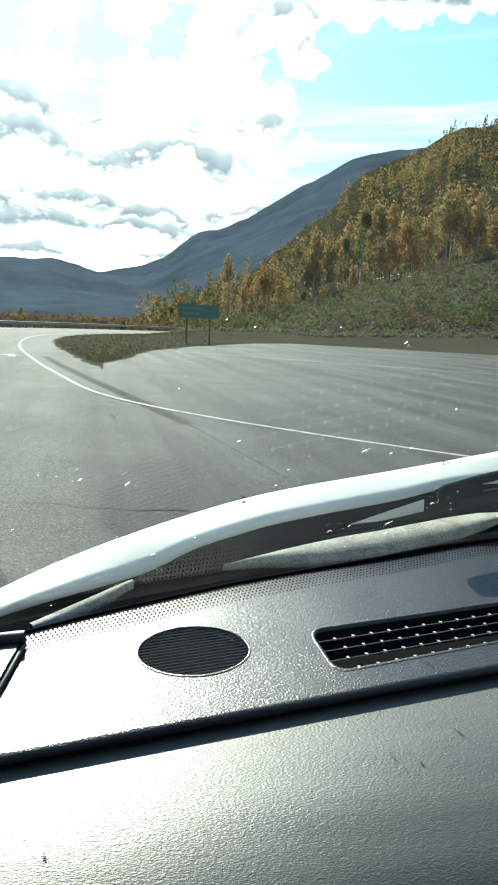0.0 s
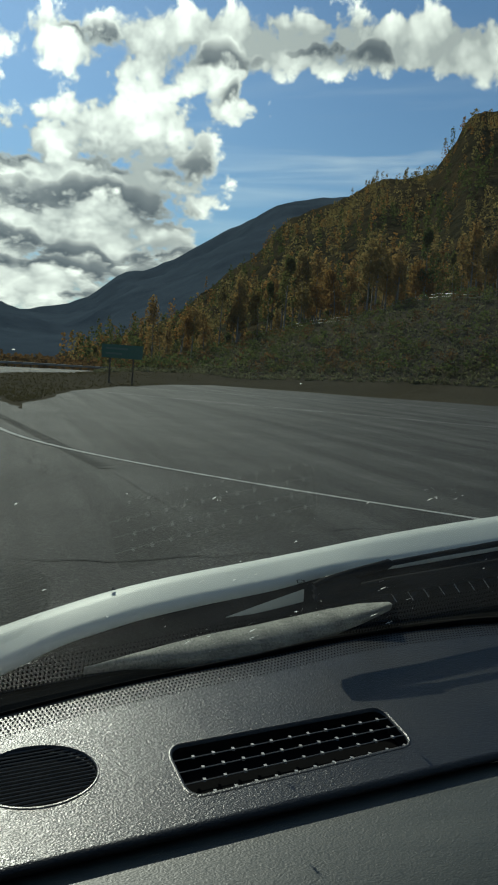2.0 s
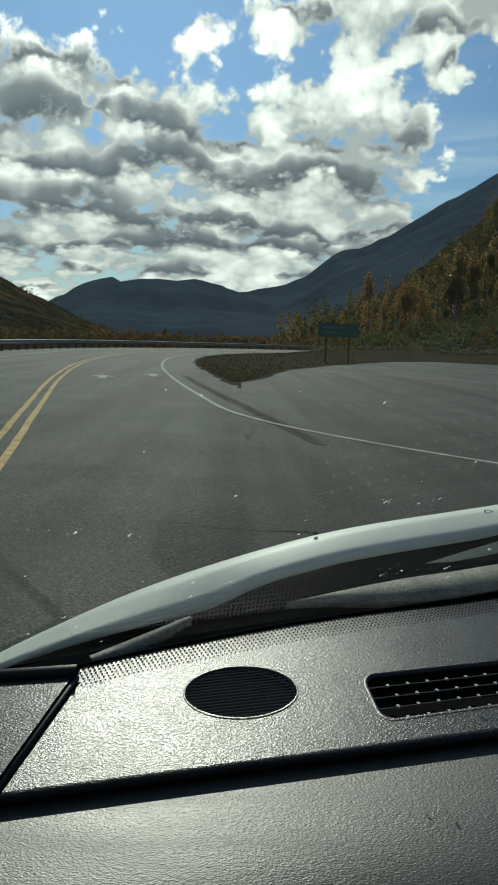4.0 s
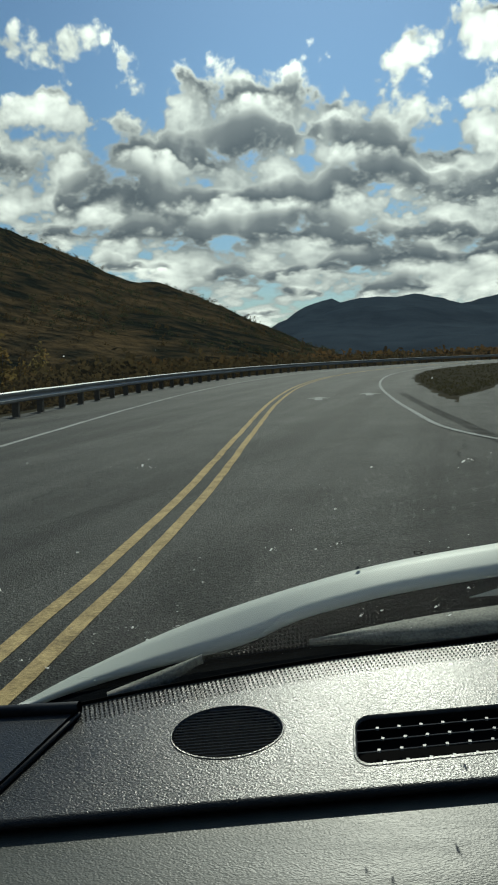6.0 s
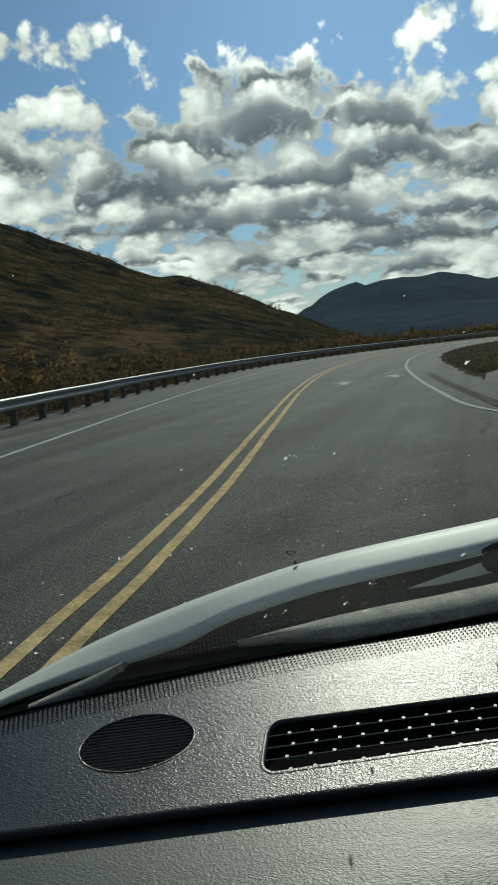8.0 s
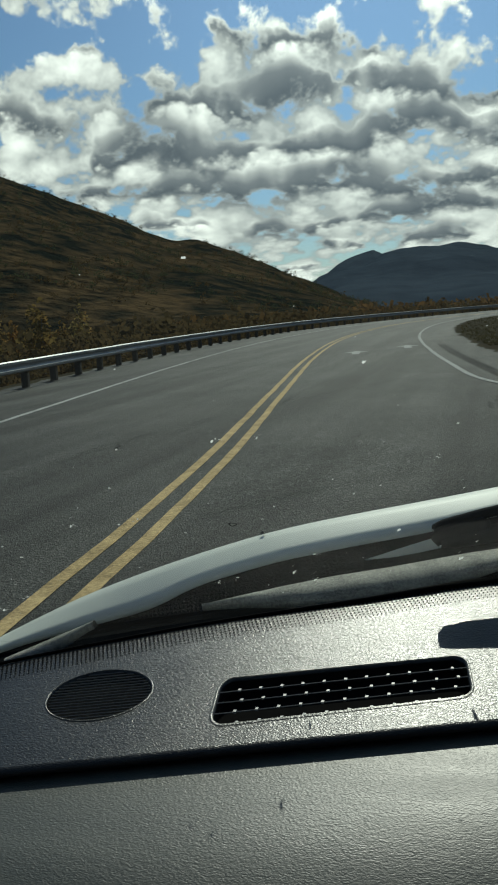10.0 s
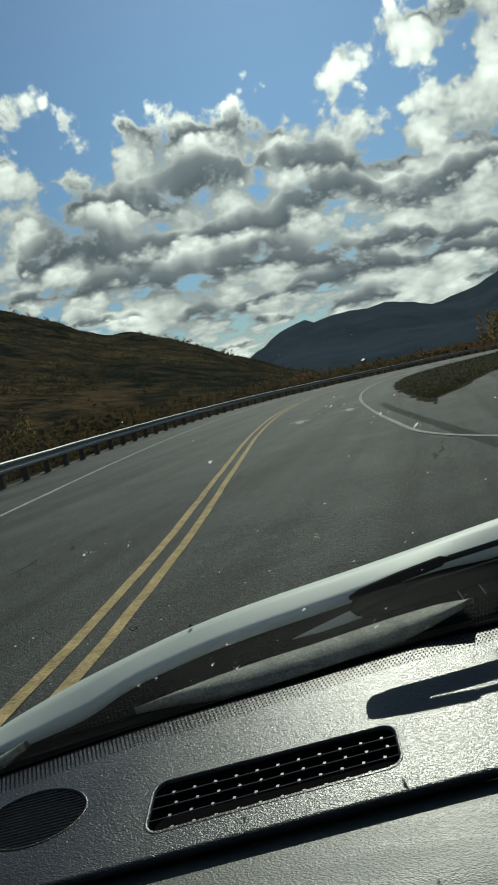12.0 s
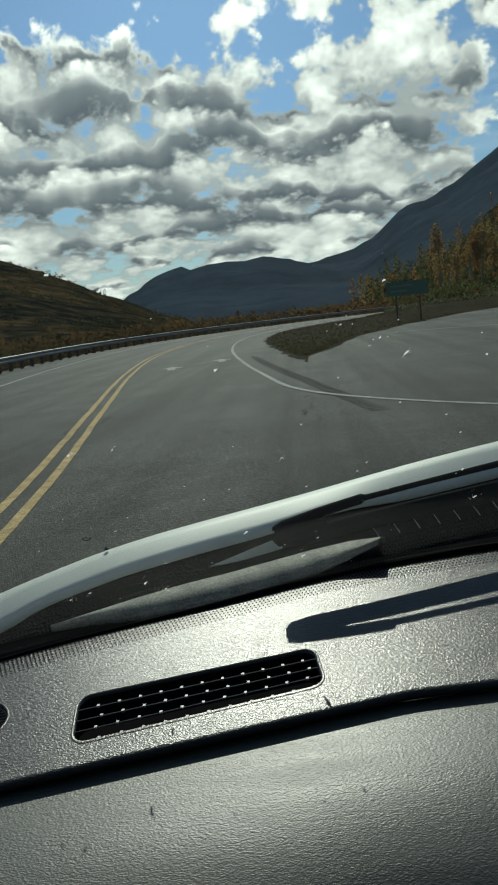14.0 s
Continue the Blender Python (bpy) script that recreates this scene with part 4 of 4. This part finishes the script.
def make_speaker_grille():
    bm = bmesh.new()
    vs = [bm.verts.new(lifted(*oval_point(2 * math.pi * k / 40, 0.99), -0.0075)) for k in range(40)]
    bm.faces.new(vs)
    tray = part("speaker_grille", bm, WELL, pad, "oval black speaker grille with fine ribs")
    n = 17
    for k in range(n):
        v = -0.93 + 1.86 * k / (n - 1)
        half = math.sqrt(1 - v * v) * 0.97
        b0 = v * OVAL_R[1]
        ca, sa = math.cos(OVAL_TURN), math.sin(OVAL_TURN)
        bm = bmesh.new()
        ends = []
        for u in np.linspace(-half, half, 7):
            a = u * OVAL_R[0]
            ends.append((OVAL_C[0] + a * ca - b0 * sa, OVAL_C[1] + a * sa + b0 * ca))
        rows = []
        for x, y in ends:
            rows.append([bm.verts.new(lifted(x, y + o, h)) for o, h in ((-0.0006, -0.0026), (-0.0005, -0.0014), (0.0005, -0.0009), (0.0007, -0.0026))])
        for r0, r1 in zip(rows, rows[1:]):
            for j in range(3):
                bm.faces.new((r0[j], r0[j + 1], r1[j + 1], r1[j]))
        part("rib", bm, RIB, pad)
    # raised rim
    bm = bmesh.new()
    ring = []
    for k in range(40):
        t = 2 * math.pi * k / 40
        ring.append([bm.verts.new(lifted(*oval_point(t, s), h)) for s, h in ((0.985, -0.003), (1.0, 0.0016), (1.03, 0.0004))])
    for i in range(40):
        for j in range(2):
            bm.faces.new((ring[i][j], ring[(i + 1) % 40][j], ring[(i + 1) % 40][j + 1], ring[i][j + 1]))
    part("grille_rim", bm, VINYL, pad, smooth=True)


make_speaker_grille()


def make_vent():
    bm = bmesh.new()
    bm.faces.new([bm.verts.new(lifted(x, y + 0.004, -0.0215)) for x, y in vent_outline()])
    part("vent_well", bm, WELL, pad, "black defroster vent")
    for v in (0.27, 0.50, 0.73):
        bm = bmesh.new()
        rows = []
        for u in np.linspace(0.004, 0.996, 22):
            x, y = vent_point(u, v)
            rows.append([bm.verts.new(lifted(x, y + o, h)) for o, h in ((-0.0005, -0.0021), (-0.0004, -0.0014), (0.0004, -0.0011), (0.0006, -0.0021))])
        for r0, r1 in zip(rows, rows[1:]):
            for j in range(3):
                bm.faces.new((r0[j], r0[j + 1], r1[j + 1], r1[j]))
        part("slat", bm, SLAT, pad)
    # short pale ribs that cross the slats, four rows in step
    for row, v in enumerate((0.25, 0.48, 0.71, 0.95)):
        for k in range(11):
            u = 0.085 + 0.0855 * k + (0.018 if row % 2 else 0.0)
            if u > 0.97:
                continue
            x, y = vent_point(u, v)
            bm = bmesh.new()
            z = pad_z(x, y)
            box(bm, (x - 0.0017, y - 0.0034, z - 0.0028), (x + 0.0017, y + 0.0016, z - 0.0006))
            part("peg", bm, PEG, pad)
    bm = bmesh.new()
    a, b, c = vent_outline(grow=-0.02), vent_outline(), vent_outline(grow=0.035)
    n = len(a)
    ring = [[bm.verts.new(lifted(*p[i], h)) for p, h in ((a, -0.003), (b, 0.0015), (c, 0.0003))] for i in range(n)]
    for i in range(n):
        for j in range(2):
            bm.faces.new((ring[i][j], ring[(i + 1) % n][j], ring[(i + 1) % n][j + 1], ring[i][j + 1]))
    part("vent_rim", bm, VINYL, pad, smooth=True)


make_vent()


def make_dot_strip():
    """Rows of small dark dots along the far edge of the pad."""
    vs, fs = [], []
    for row in range(6):
        n = 290
        for k in range(n):
            x = -0.44 + 1.5 * (k + 0.5 * (row % 2)) / n
            y = pad_far(x) - 0.005 - 0.0070 * row
            r = 0.0016 * (1 - row * 0.06)
            i = len(vs)
            vs += [lifted(x + r * math.cos(t), y + 1.5 * r * math.sin(t), 0.0006) for t in (0.0, 1.05, 2.1, 3.14, 4.19, 5.24)]
            fs.append((i, i + 1, i + 2, i + 3, i + 4, i + 5))
    ob = mesh_from("perforated_strip", vs, fs, WELL, car, "rows of small black dots along the windshield")
    ob["kind"] = "stuff"


make_dot_strip()


def make_seal():
    """Black rubber seal at the foot of the glass, thicker towards the middle of the car."""
    vs, m, xs = [], 6, np.linspace(-0.40, 1.1, 46)
    for x in xs:
        r = 0.0022 + 0.004 * step(-0.1, 0.3, x)
        c = Vector((x, pad_far(x) + 0.004, pad_z(x, pad_far(x)) + 0.002))
        vs += [c + Vector((0, r * math.cos(math.tau * k / m), r * math.sin(math.tau * k / m))) for k in range(m)]
    fs = [(i * m + k, i * m + (k + 1) % m, (i + 1) * m + (k + 1) % m, (i + 1) * m + k) for i in range(len(xs) - 1) for k in range(m)]
    mesh_from("seal", vs, fs, WELL, car, "black rubber windshield seal", smooth=True)


make_seal()


def make_lower_dash():
    """Smooth grey cowl below the pad, towards the seat."""
    bm = bmesh.new()
    rows = []
    for x in np.linspace(-0.62, 1.12, 40):
        y0 = lip_y(x) + 0.004
        z0 = pad_z(x, lip_y(x)) - 0.0155
        line = [(y0, z0), (y0 - 0.03, z0 - 0.002), (y0 - 0.12, z0 - 0.010), (y0 - 0.24, z0 - 0.030), (y0 - 0.34, z0 - 0.09), (y0 - 0.38, z0 - 0.17), (y0 - 0.38, z0 - 0.75)]
        rows.append([bm.verts.new((x, y, z)) for y, z in line])
    for r0, r1 in zip(rows, rows[1:]):
        for j in range(6):
            bm.faces.new((r0[j], r1[j], r1[j + 1], r0[j + 1]))
    bmesh.ops.recalc_face_normals(bm, faces=bm.faces[:])
    part("lower_dash", bm, LOWER, car, "smooth dusty grey lower dashboard", smooth=True)


make_lower_dash()

# hood and cowl: heights on an upright plane along the foot of the glass, carried out to their true distance
REAR = [(-0.60, -0.462), (-0.50, -0.428), (-0.44, -0.4085), (-0.4, -0.397), (-0.36, -0.387), (-0.32, -0.3785), (-0.28, -0.370), (-0.25, -0.364), (-0.22, -0.3565), (-0.195, -0.347), (-0.165, -0.333), (-0.13, -0.322), (-0.1, -0.315), (-0.05, -0.304), (0.0, -0.2965), (0.05, -0.290), (0.1, -0.2845), (0.16, -0.277), (0.22, -0.266), (0.28, -0.2605), (0.34, -0.2605), (0.42, -0.255), (0.55, -0.244), (0.8, -0.224), (1.12, -0.225)]
CREST = [(-0.60, -0.478), (-0.55, -0.450), (-0.5, -0.4215), (-0.44, -0.391), (-0.38, -0.364), (-0.32, -0.339), (-0.26, -0.318), (-0.2, -0.300), (-0.14, -0.284), (-0.08, -0.270), (-0.02, -0.2595), (0.04, -0.2515), (0.1, -0.2445), (0.16, -0.2375), (0.22, -0.230), (0.28, -0.222), (0.34, -0.2145), (0.4, -0.208), (0.55, -0.194), (0.8, -0.178), (1.12, -0.192)]


def foot(x, z, k=1.0):
    return Vector((x, 1.115 + 0.30 * x, z)) * k


REAR_AT, CREST_AT = smooth_curve(REAR), smooth_curve(CREST)


def make_hood():
    bm = bmesh.new()
    rows = []
    for x in np.linspace(-0.56, 1.12, 70):
        zr, zc = REAR_AT(x) - 0.002, CREST_AT(x) - 0.0015
        zc = max(zc, zr + 0.006)
        k0, k1 = 1.10, 1.17
        a = foot(x, zr, k0)
        c = foot(x, zc, k1)
        line = [a + Vector((0, 0.04, -0.03)), a, a.lerp(c, 0.33) + Vector((0, 0, 0.002)), a.lerp(c, 0.7) + Vector((0, 0, 0.003)), c]
        for d, drop in ((0.12, 0.045), (0.3, 0.13), (0.5, 0.24), (0.68, 0.37), (0.74, 0.62)):
            line.append(c + Vector((x * 0.05 * d, d, -drop)))
        rows.append([bm.verts.new(p) for p in line])
    for r0, r1 in zip(rows, rows[1:]):
        for j in range(len(r0) - 1):
            bm.faces.new((r0[j], r1[j], r1[j + 1], r0[j + 1]))
    bmesh.ops.recalc_face_normals(bm, faces=bm.faces[:])
    part("hood", bm, PAINT, car, "white painted hood", smooth=True)


make_hood()


def make_fleck(x):
    bm = bmesh.new()
    p = foot(x, CREST_AT(x), 1.17) + Vector((0, -0.004, 0.001))
    ring = [bm.verts.new(p + Vector((0.0036 * math.cos(math.tau * k / 7) * (1 + 0.3 * math.sin(2.0 * k)), 0.004 * math.sin(math.tau * k / 7), 0.0))) for k in range(7)]
    tip = bm.verts.new(p + Vector((0.0005, 0, 0.004)))
    for k in range(7):
        bm.faces.new((ring[k], ring[(k + 1) % 7], tip))
    part("fleck", bm, BLACK, car, "dark fleck of dirt on the hood")


make_fleck(-0.075)

def make_cowl():
    """Black trough between the glass and the hood."""
    bm = bmesh.new()
    rows = []
    for x in np.linspace(-0.56, 1.12, 70):
        zr = REAR_AT(x) - 0.002
        far = foot(x, zr, 1.105) + Vector((0, 0.006, -0.003))
        y = pad_far(x) + 0.004
        near = Vector((x, y, pad_z(x, y) - 0.004))
        rows.append([bm.verts.new(p) for p in (near + Vector((0, 0, -0.06)), near, near.lerp(far, 0.3) + Vector((0, 0, -0.022)), near.lerp(far, 0.65) + Vector((0, 0.004, -0.022)), far, far + Vector((0, 0.05, -0.02)))])
    for r0, r1 in zip(rows, rows[1:]):
        for j in range(len(r0) - 1):
            bm.faces.new((r0[j], r1[j], r1[j + 1], r0[j + 1]))
    bmesh.ops.recalc_face_normals(bm, faces=bm.faces[:])
    part("cowl", bm, COWL, car, "black textured plastic cowl", smooth=True)
    # weathered grey wedge of the cowl grille
    TOP = [(-0.135, -0.3595), (-0.08, -0.350), (-0.02, -0.341), (0.04, -0.3335), (0.1, -0.3285), (0.16, -0.322), (0.22, -0.3155), (0.28, -0.3115), (0.33, -0.3135)]
    LOW = [(-0.135, -0.360), (-0.08, -0.3605), (-0.02, -0.3655), (0.04, -0.3685), (0.1, -0.3685), (0.16, -0.362), (0.2, -0.355), (0.24, -0.343), (0.28, -0.332), (0.33, -0.3155)]
    bm = bmesh.new()
    rows = []
    for x in np.linspace(-0.135, 0.33, 44):
        top, low = foot(x, curve(x, TOP), 1.03 + 0.012 * step(-0.135, 0.05, x)), foot(x, curve(x, LOW), 1.03 - 0.03 * step(-0.135, 0.05, x))
        rows.append([bm.verts.new(p) for p in (low + Vector((0, 0.004, -0.01)), low, low.lerp(top, 0.5) + Vector((0, 0, 0.0015)), top, top + Vector((0, 0.01, -0.012)))])
    for r0, r1 in zip(rows, rows[1:]):
        for k in range(4):
            bm.faces.new((r0[k], r1[k], r1[k + 1], r0[k + 1]))
    bmesh.ops.recalc_face_normals(bm, faces=bm.faces[:])
    part("cowl_grille", bm, COWL_GREY, car, "weathered grey cowl wedge", smooth=True)
    # its end piece at the corner of the hood: sunlit streak built as pale grey
    bm = bmesh.new()
    rows = []
    for x in np.linspace(-0.392, -0.270, 14):
        t = (x + 0.392) / 0.122
        top = foot(x, -0.413 + 0.044 * t, 1.0)
        low = foot(x, -0.420 + 0.047 * t - 0.010 * math.sin(math.pi * min(t * 1.1, 1.0)), 0.985)
        rows.append([bm.verts.new(p) for p in (low + Vector((0, 0.004, -0.01)), low, low.lerp(top, 0.5) + Vector((0, 0, 0.002)), top, top + Vector((0, 0.01, -0.012)))])
    for r0, r1 in zip(rows, rows[1:]):
        for k in range(4):
            bm.faces.new((r0[k], r1[k], r1[k + 1], r0[k + 1]))
    bmesh.ops.recalc_face_normals(bm, faces=bm.faces[:])
    part("cowl_end", bm, COWL_GREY, car, "sunlit end of the cowl, its brightness put into a pale grey piece", smooth=True)


make_cowl()


RAKE = radians(33.0)
BACK = Vector((0.33, -0.944, 0.0))      # level way from the foot of the glass towards the roof


def glass_point(u, v):
    """u across 0..1, v from the cowl 0 to the roof 1."""
    x = -0.70 + 1.90 * u
    foot_y = 1.108 + 0.335 * x - 0.18 * x * x
    s = 1.35 * v
    return Vector((x, foot_y, -0.369 + 0.055 * x)) + BACK * (s * math.cos(RAKE)) + Vector((0, 0, s * math.sin(RAKE)))


def make_windshield():
    vs = [glass_point(i / 30, j / 24) for i in range(31) for j in range(25)]
    glass = mesh_from("windshield", vs, grid_faces(31, 25), GLASS, car, "dusty windshield glass with dried specks", smooth=True)
    glass.visible_shadow = False
    rng = np.random.default_rng(5)
    vs, fs = [], []

    def splat(u, v, r, long):
        p = glass_point(u, v)
        du, dv = (glass_point(u + 0.01, v) - p).normalized(), (glass_point(u, v + 0.01) - p).normalized()
        nrm = du.cross(dv).normalized()
        p = p - nrm * 0.004 if nrm.y > 0 else p + nrm * 0.004
        r *= min(p.length, 1.0)
        n, i = 9, len(vs)
        for t in range(n):
            a = math.tau * t / n
            w = r * rng.uniform(0.5, 1.25)
            vs.append(p + du * w * math.cos(a) + dv * w * long * math.sin(a) + du * w * 0.2 * math.sin(a) * (long - 1))
        fs.append(tuple(range(i, i + n)))
    for k in range(130):
        splat(rng.uniform(0.08, 0.62), rng.uniform(0.05, 0.66), 0.0010 * math.exp(rng.normal(0, 0.5)), rng.uniform(0.9, 1.5))
    for k in range(34):
        # a burst insect: a streak with small bits round it
        u, v = rng.uniform(0.12, 0.66), rng.uniform(0.06, 0.64)
        splat(u, v, rng.uniform(0.0012, 0.0022), rng.uniform(1.6, 3.4))
        for _ in range(7):
            splat(u + rng.normal(0, 0.0022), v + rng.normal(0, 0.0035), rng.uniform(0.0003, 0.0009), rng.uniform(1.0, 2.2))
    ob = mesh_from("speck", vs, fs, SPECK, glass, "dried insect specks and dust")
    ob["kind"] = "stuff"


make_windshield()


def make_chip():
    """Small stone chip in the glass: a pale ring with a dark heart."""
    p = glass_point((-0.09 + 0.70) / 1.90, 0.30) + Vector((0, -0.003, -0.003))
    bm = bmesh.new()
    ring = []
    for k in range(16):
        t = math.tau * k / 16
        r = 0.0042 + 0.0007 * math.sin(3 * t + 1)
        ring.append([bm.verts.new(p + Vector((r * s * math.cos(t), -0.35 * r * s * math.sin(t) * 0.55, r * s * 0.45 * math.sin(t)))) for s in (0.72, 1.0)])
    for i in range(16):
        bm.faces.new((ring[i][0], ring[i][1], ring[(i + 1) % 16][1], ring[(i + 1) % 16][0]))
    part("chip", bm, BLACK, car, "small stone chip in the windshield")


make_chip()


def wiper_at(x, z, k=0.992):
    return foot(x, z, k)


def sweep(name, stations, mat, label, seg=10):
    """A rounded bar through stations (place, half depth, half height)."""
    vs = []
    for p, a, b in stations:
        vs += [p + Vector((0, a * math.cos(math.tau * k / seg), b * math.sin(math.tau * k / seg))) for k in range(seg)]
    n = len(stations)
    fs = [(i * seg + k, i * seg + (k + 1) % seg, (i + 1) * seg + (k + 1) % seg, (i + 1) * seg + k) for i in range(n - 1) for k in range(seg)]
    fs += [tuple(range(seg)), tuple((n - 1) * seg + k for k in range(seg))]
    return mesh_from(name, vs, fs, mat, car, label, smooth=True)


def make_wiper():
    """Wiper parked over the cowl: slim arm, sleeve, hinge and the blade under it."""
    sweep("arm", [(wiper_at(x, z), 0.005, h) for x, z, h in ((0.29, -0.254, 0.004), (0.32, -0.250, 0.0042), (0.41, -0.241, 0.0042), (0.52, -0.231, 0.005), (0.8, -0.207, 0.006), (1.05, -0.19, 0.006))], RUBBER, "black wiper arm")
    sweep("sleeve", [(wiper_at(x, z, 0.990), 0.007, h) for x, z, h in ((0.182, -0.2745, 0.003), (0.195, -0.2715, 0.0065), (0.25, -0.261, 0.0075), (0.312, -0.251, 0.0075), (0.318, -0.250, 0.004))], RUBBER, "black arm sleeve")
    sweep("blade", [(wiper_at(x, z, 0.984), 0.007, h) for x, z, h in ((0.195, -0.298, 0.006), (0.215, -0.295, 0.012), (0.31, -0.285, 0.0135), (0.52, -0.271, 0.015), (0.8, -0.250, 0.016), (1.05, -0.232, 0.014))], RUBBER, "black wiper blade")
    sweep("hinge_cover", [(wiper_at(x, z, 0.987), 0.009, h) for x, z, h in ((0.182, -0.288, 0.004), (0.190, -0.287, 0.015), (0.215, -0.284, 0.0175), (0.250, -0.278, 0.014), (0.260, -0.276, 0.004))], RUBBER, "black hinge cover")
    # pale teeth of the air intake under the blade
    for k in range(13):
        x = 0.335 + 0.031 * k
        p = foot(x, -0.314 + 0.05 * (x - 0.3), 0.988)
        bm = bmesh.new()
        tube(bm, p, p + Vector((-0.010, 0.012, 0.016)), 0.0008, 0.0006, 5)
        part("intake_tooth", bm, PEG, car)
    # bright painted sliver of the hood beside the hinge
    bm = bmesh.new()
    top = [foot(x, z, 1.085) for x, z in ((0.070, -0.315), (0.13, -0.2995), (0.190, -0.285), (0.191, -0.303), (0.15, -0.3095), (0.11, -0.3145))]
    vs = [bm.verts.new(p) for p in top]
    low = [bm.verts.new(p + Vector((0, 0.01, -0.006))) for p in top]
    bm.faces.new(vs)
    for i in range(6):
        bm.faces.new((vs[i], vs[(i + 1) % 6], low[(i + 1) % 6], low[i]))
    bmesh.ops.recalc_face_normals(bm, faces=bm.faces[:])
    part("hood_tab", bm, PAINT, car, "white painted corner of the hood")


make_wiper()


def make_corner():
    """End of the dash at the door: dark seam and the side trim piece."""
    bm = bmesh.new()
    a, b = Vector((-0.396, 0.905, -0.4045)), Vector((-0.450, 0.660, -0.444))
    off = Vector((-0.26, 0.0, -0.050))
    vs = [bm.verts.new(p) for p in (a + Vector((0, 0, 0.006)), b + Vector((0, 0, 0.006)), b + off + Vector((0, 0, 0.03)), a + off + Vector((0, 0.0, 0.03)))]
    low = [bm.verts.new(v.co + Vector((-0.004, 0, -0.03))) for v in vs]
    bm.faces.new(vs)
    for i in range(4):
        bm.faces.new((vs[i], vs[(i + 1) % 4], low[(i + 1) % 4], low[i]))
    bmesh.ops.recalc_face_normals(bm, faces=bm.faces[:])
    part("side_trim", bm, VINYL, car, "grained dark trim at the door end")
    bm = bmesh.new()
    tube(bm, a + Vector((0.004, 0, 0.002)), b + Vector((0.004, 0, 0.001)), 0.0028, 0.0035, 8)
    tube(bm, a + Vector((0.004, 0.002, 0.008)), a + Vector((-0.25, 0.0, -0.022)), 0.009, 0.013, 8)
    part("seam", bm, BLACK, car, "black rubber seam", smooth=True)


make_corner()


def make_shell():
    """Plain cabin round the camera: pillars, roof, doors below the windows, back and floor."""
    def panel(name, lo, hi, mat, label, bevel=0.01):
        bm = bmesh.new()
        box(bm, lo, hi, bevel=bevel)
        part(name, bm, mat, car, label)
    bm = bmesh.new()
    rows = []
    for u in np.linspace(0, 1, 24):
        e = glass_point(u, 1.0)
        rows.append([bm.verts.new(p) for p in (e, Vector((e.x, e.y - 0.25, e.z + 0.06)), Vector((e.x, -1.66, e.z + 0.10)), Vector((e.x, -1.66, e.z + 0.14)), Vector((e.x, e.y - 0.22, e.z + 0.10)), e + Vector((0, 0, 0.03)))])
    for r0, r1 in zip(rows, rows[1:]):
        for k in range(6):
            bm.faces.new((r0[k], r1[k], r1[(k + 1) % 6], r0[(k + 1) % 6]))
    bmesh.ops.recalc_face_normals(bm, faces=bm.faces[:])
    part("roof", bm, HEADLINER, car, "grey headliner roof", smooth=True)
    panel("floor_pan", (-0.74, -1.6, -1.12), (1.24, 0.6, -1.06), BLACK, "dark cabin floor")
    panel("rear_panel", (-0.74, -1.66, -1.1), (1.24, -1.6, 0.45), HEADLINER, "plain back of the cabin")
    for x0 in (-0.80, 1.24):
        panel("door", (x0, -0.55, -1.1), (x0 + 0.06, 1.0, -0.16), BLACK, "dark door panel")
        panel("quarter_panel", (x0, -1.6, -1.1), (x0 + 0.06, -0.55, 0.45), BLACK, "dark quarter panel")
    for u in (0.0, 1.0):
        bm = bmesh.new()
        tube(bm, glass_point(u, 0.0), glass_point(u, 1.0), 0.04, 0.035, 10)
        part("pillar", bm, BLACK, car, "dark windshield pillar", smooth=True)


make_shell()


def make_wheel(x, y):
    bm = bmesh.new()
    prof = [(-0.11, 0.20), (-0.12, 0.28), (-0.10, 0.345), (0.0, 0.36), (0.10, 0.345), (0.12, 0.28), (0.11, 0.20)]
    rings = [[bm.verts.new((s, r * math.cos(math.tau * k / 28), r * math.sin(math.tau * k / 28))) for s, r in prof] for k in range(28)]
    for k in range(28):
        for j in range(6):
            bm.faces.new((rings[k][j], rings[k][j + 1], rings[(k + 1) % 28][j + 1], rings[(k + 1) % 28][j]))
    tyre = part("tyre", bm, TYRE, car, "black rubber tyre", smooth=True)
    bm = bmesh.new()
    tube(bm, (-0.09, 0, 0), (0.09, 0, 0), 0.205, 0.205, 24)
    rim = part("rim", bm, STEEL, tyre)
    tyre.location = (x, y, 0.36 - EYE)


for wx in (-0.66, 1.12):
    for wy in (1.55, -1.15):
        make_wheel(wx, wy)
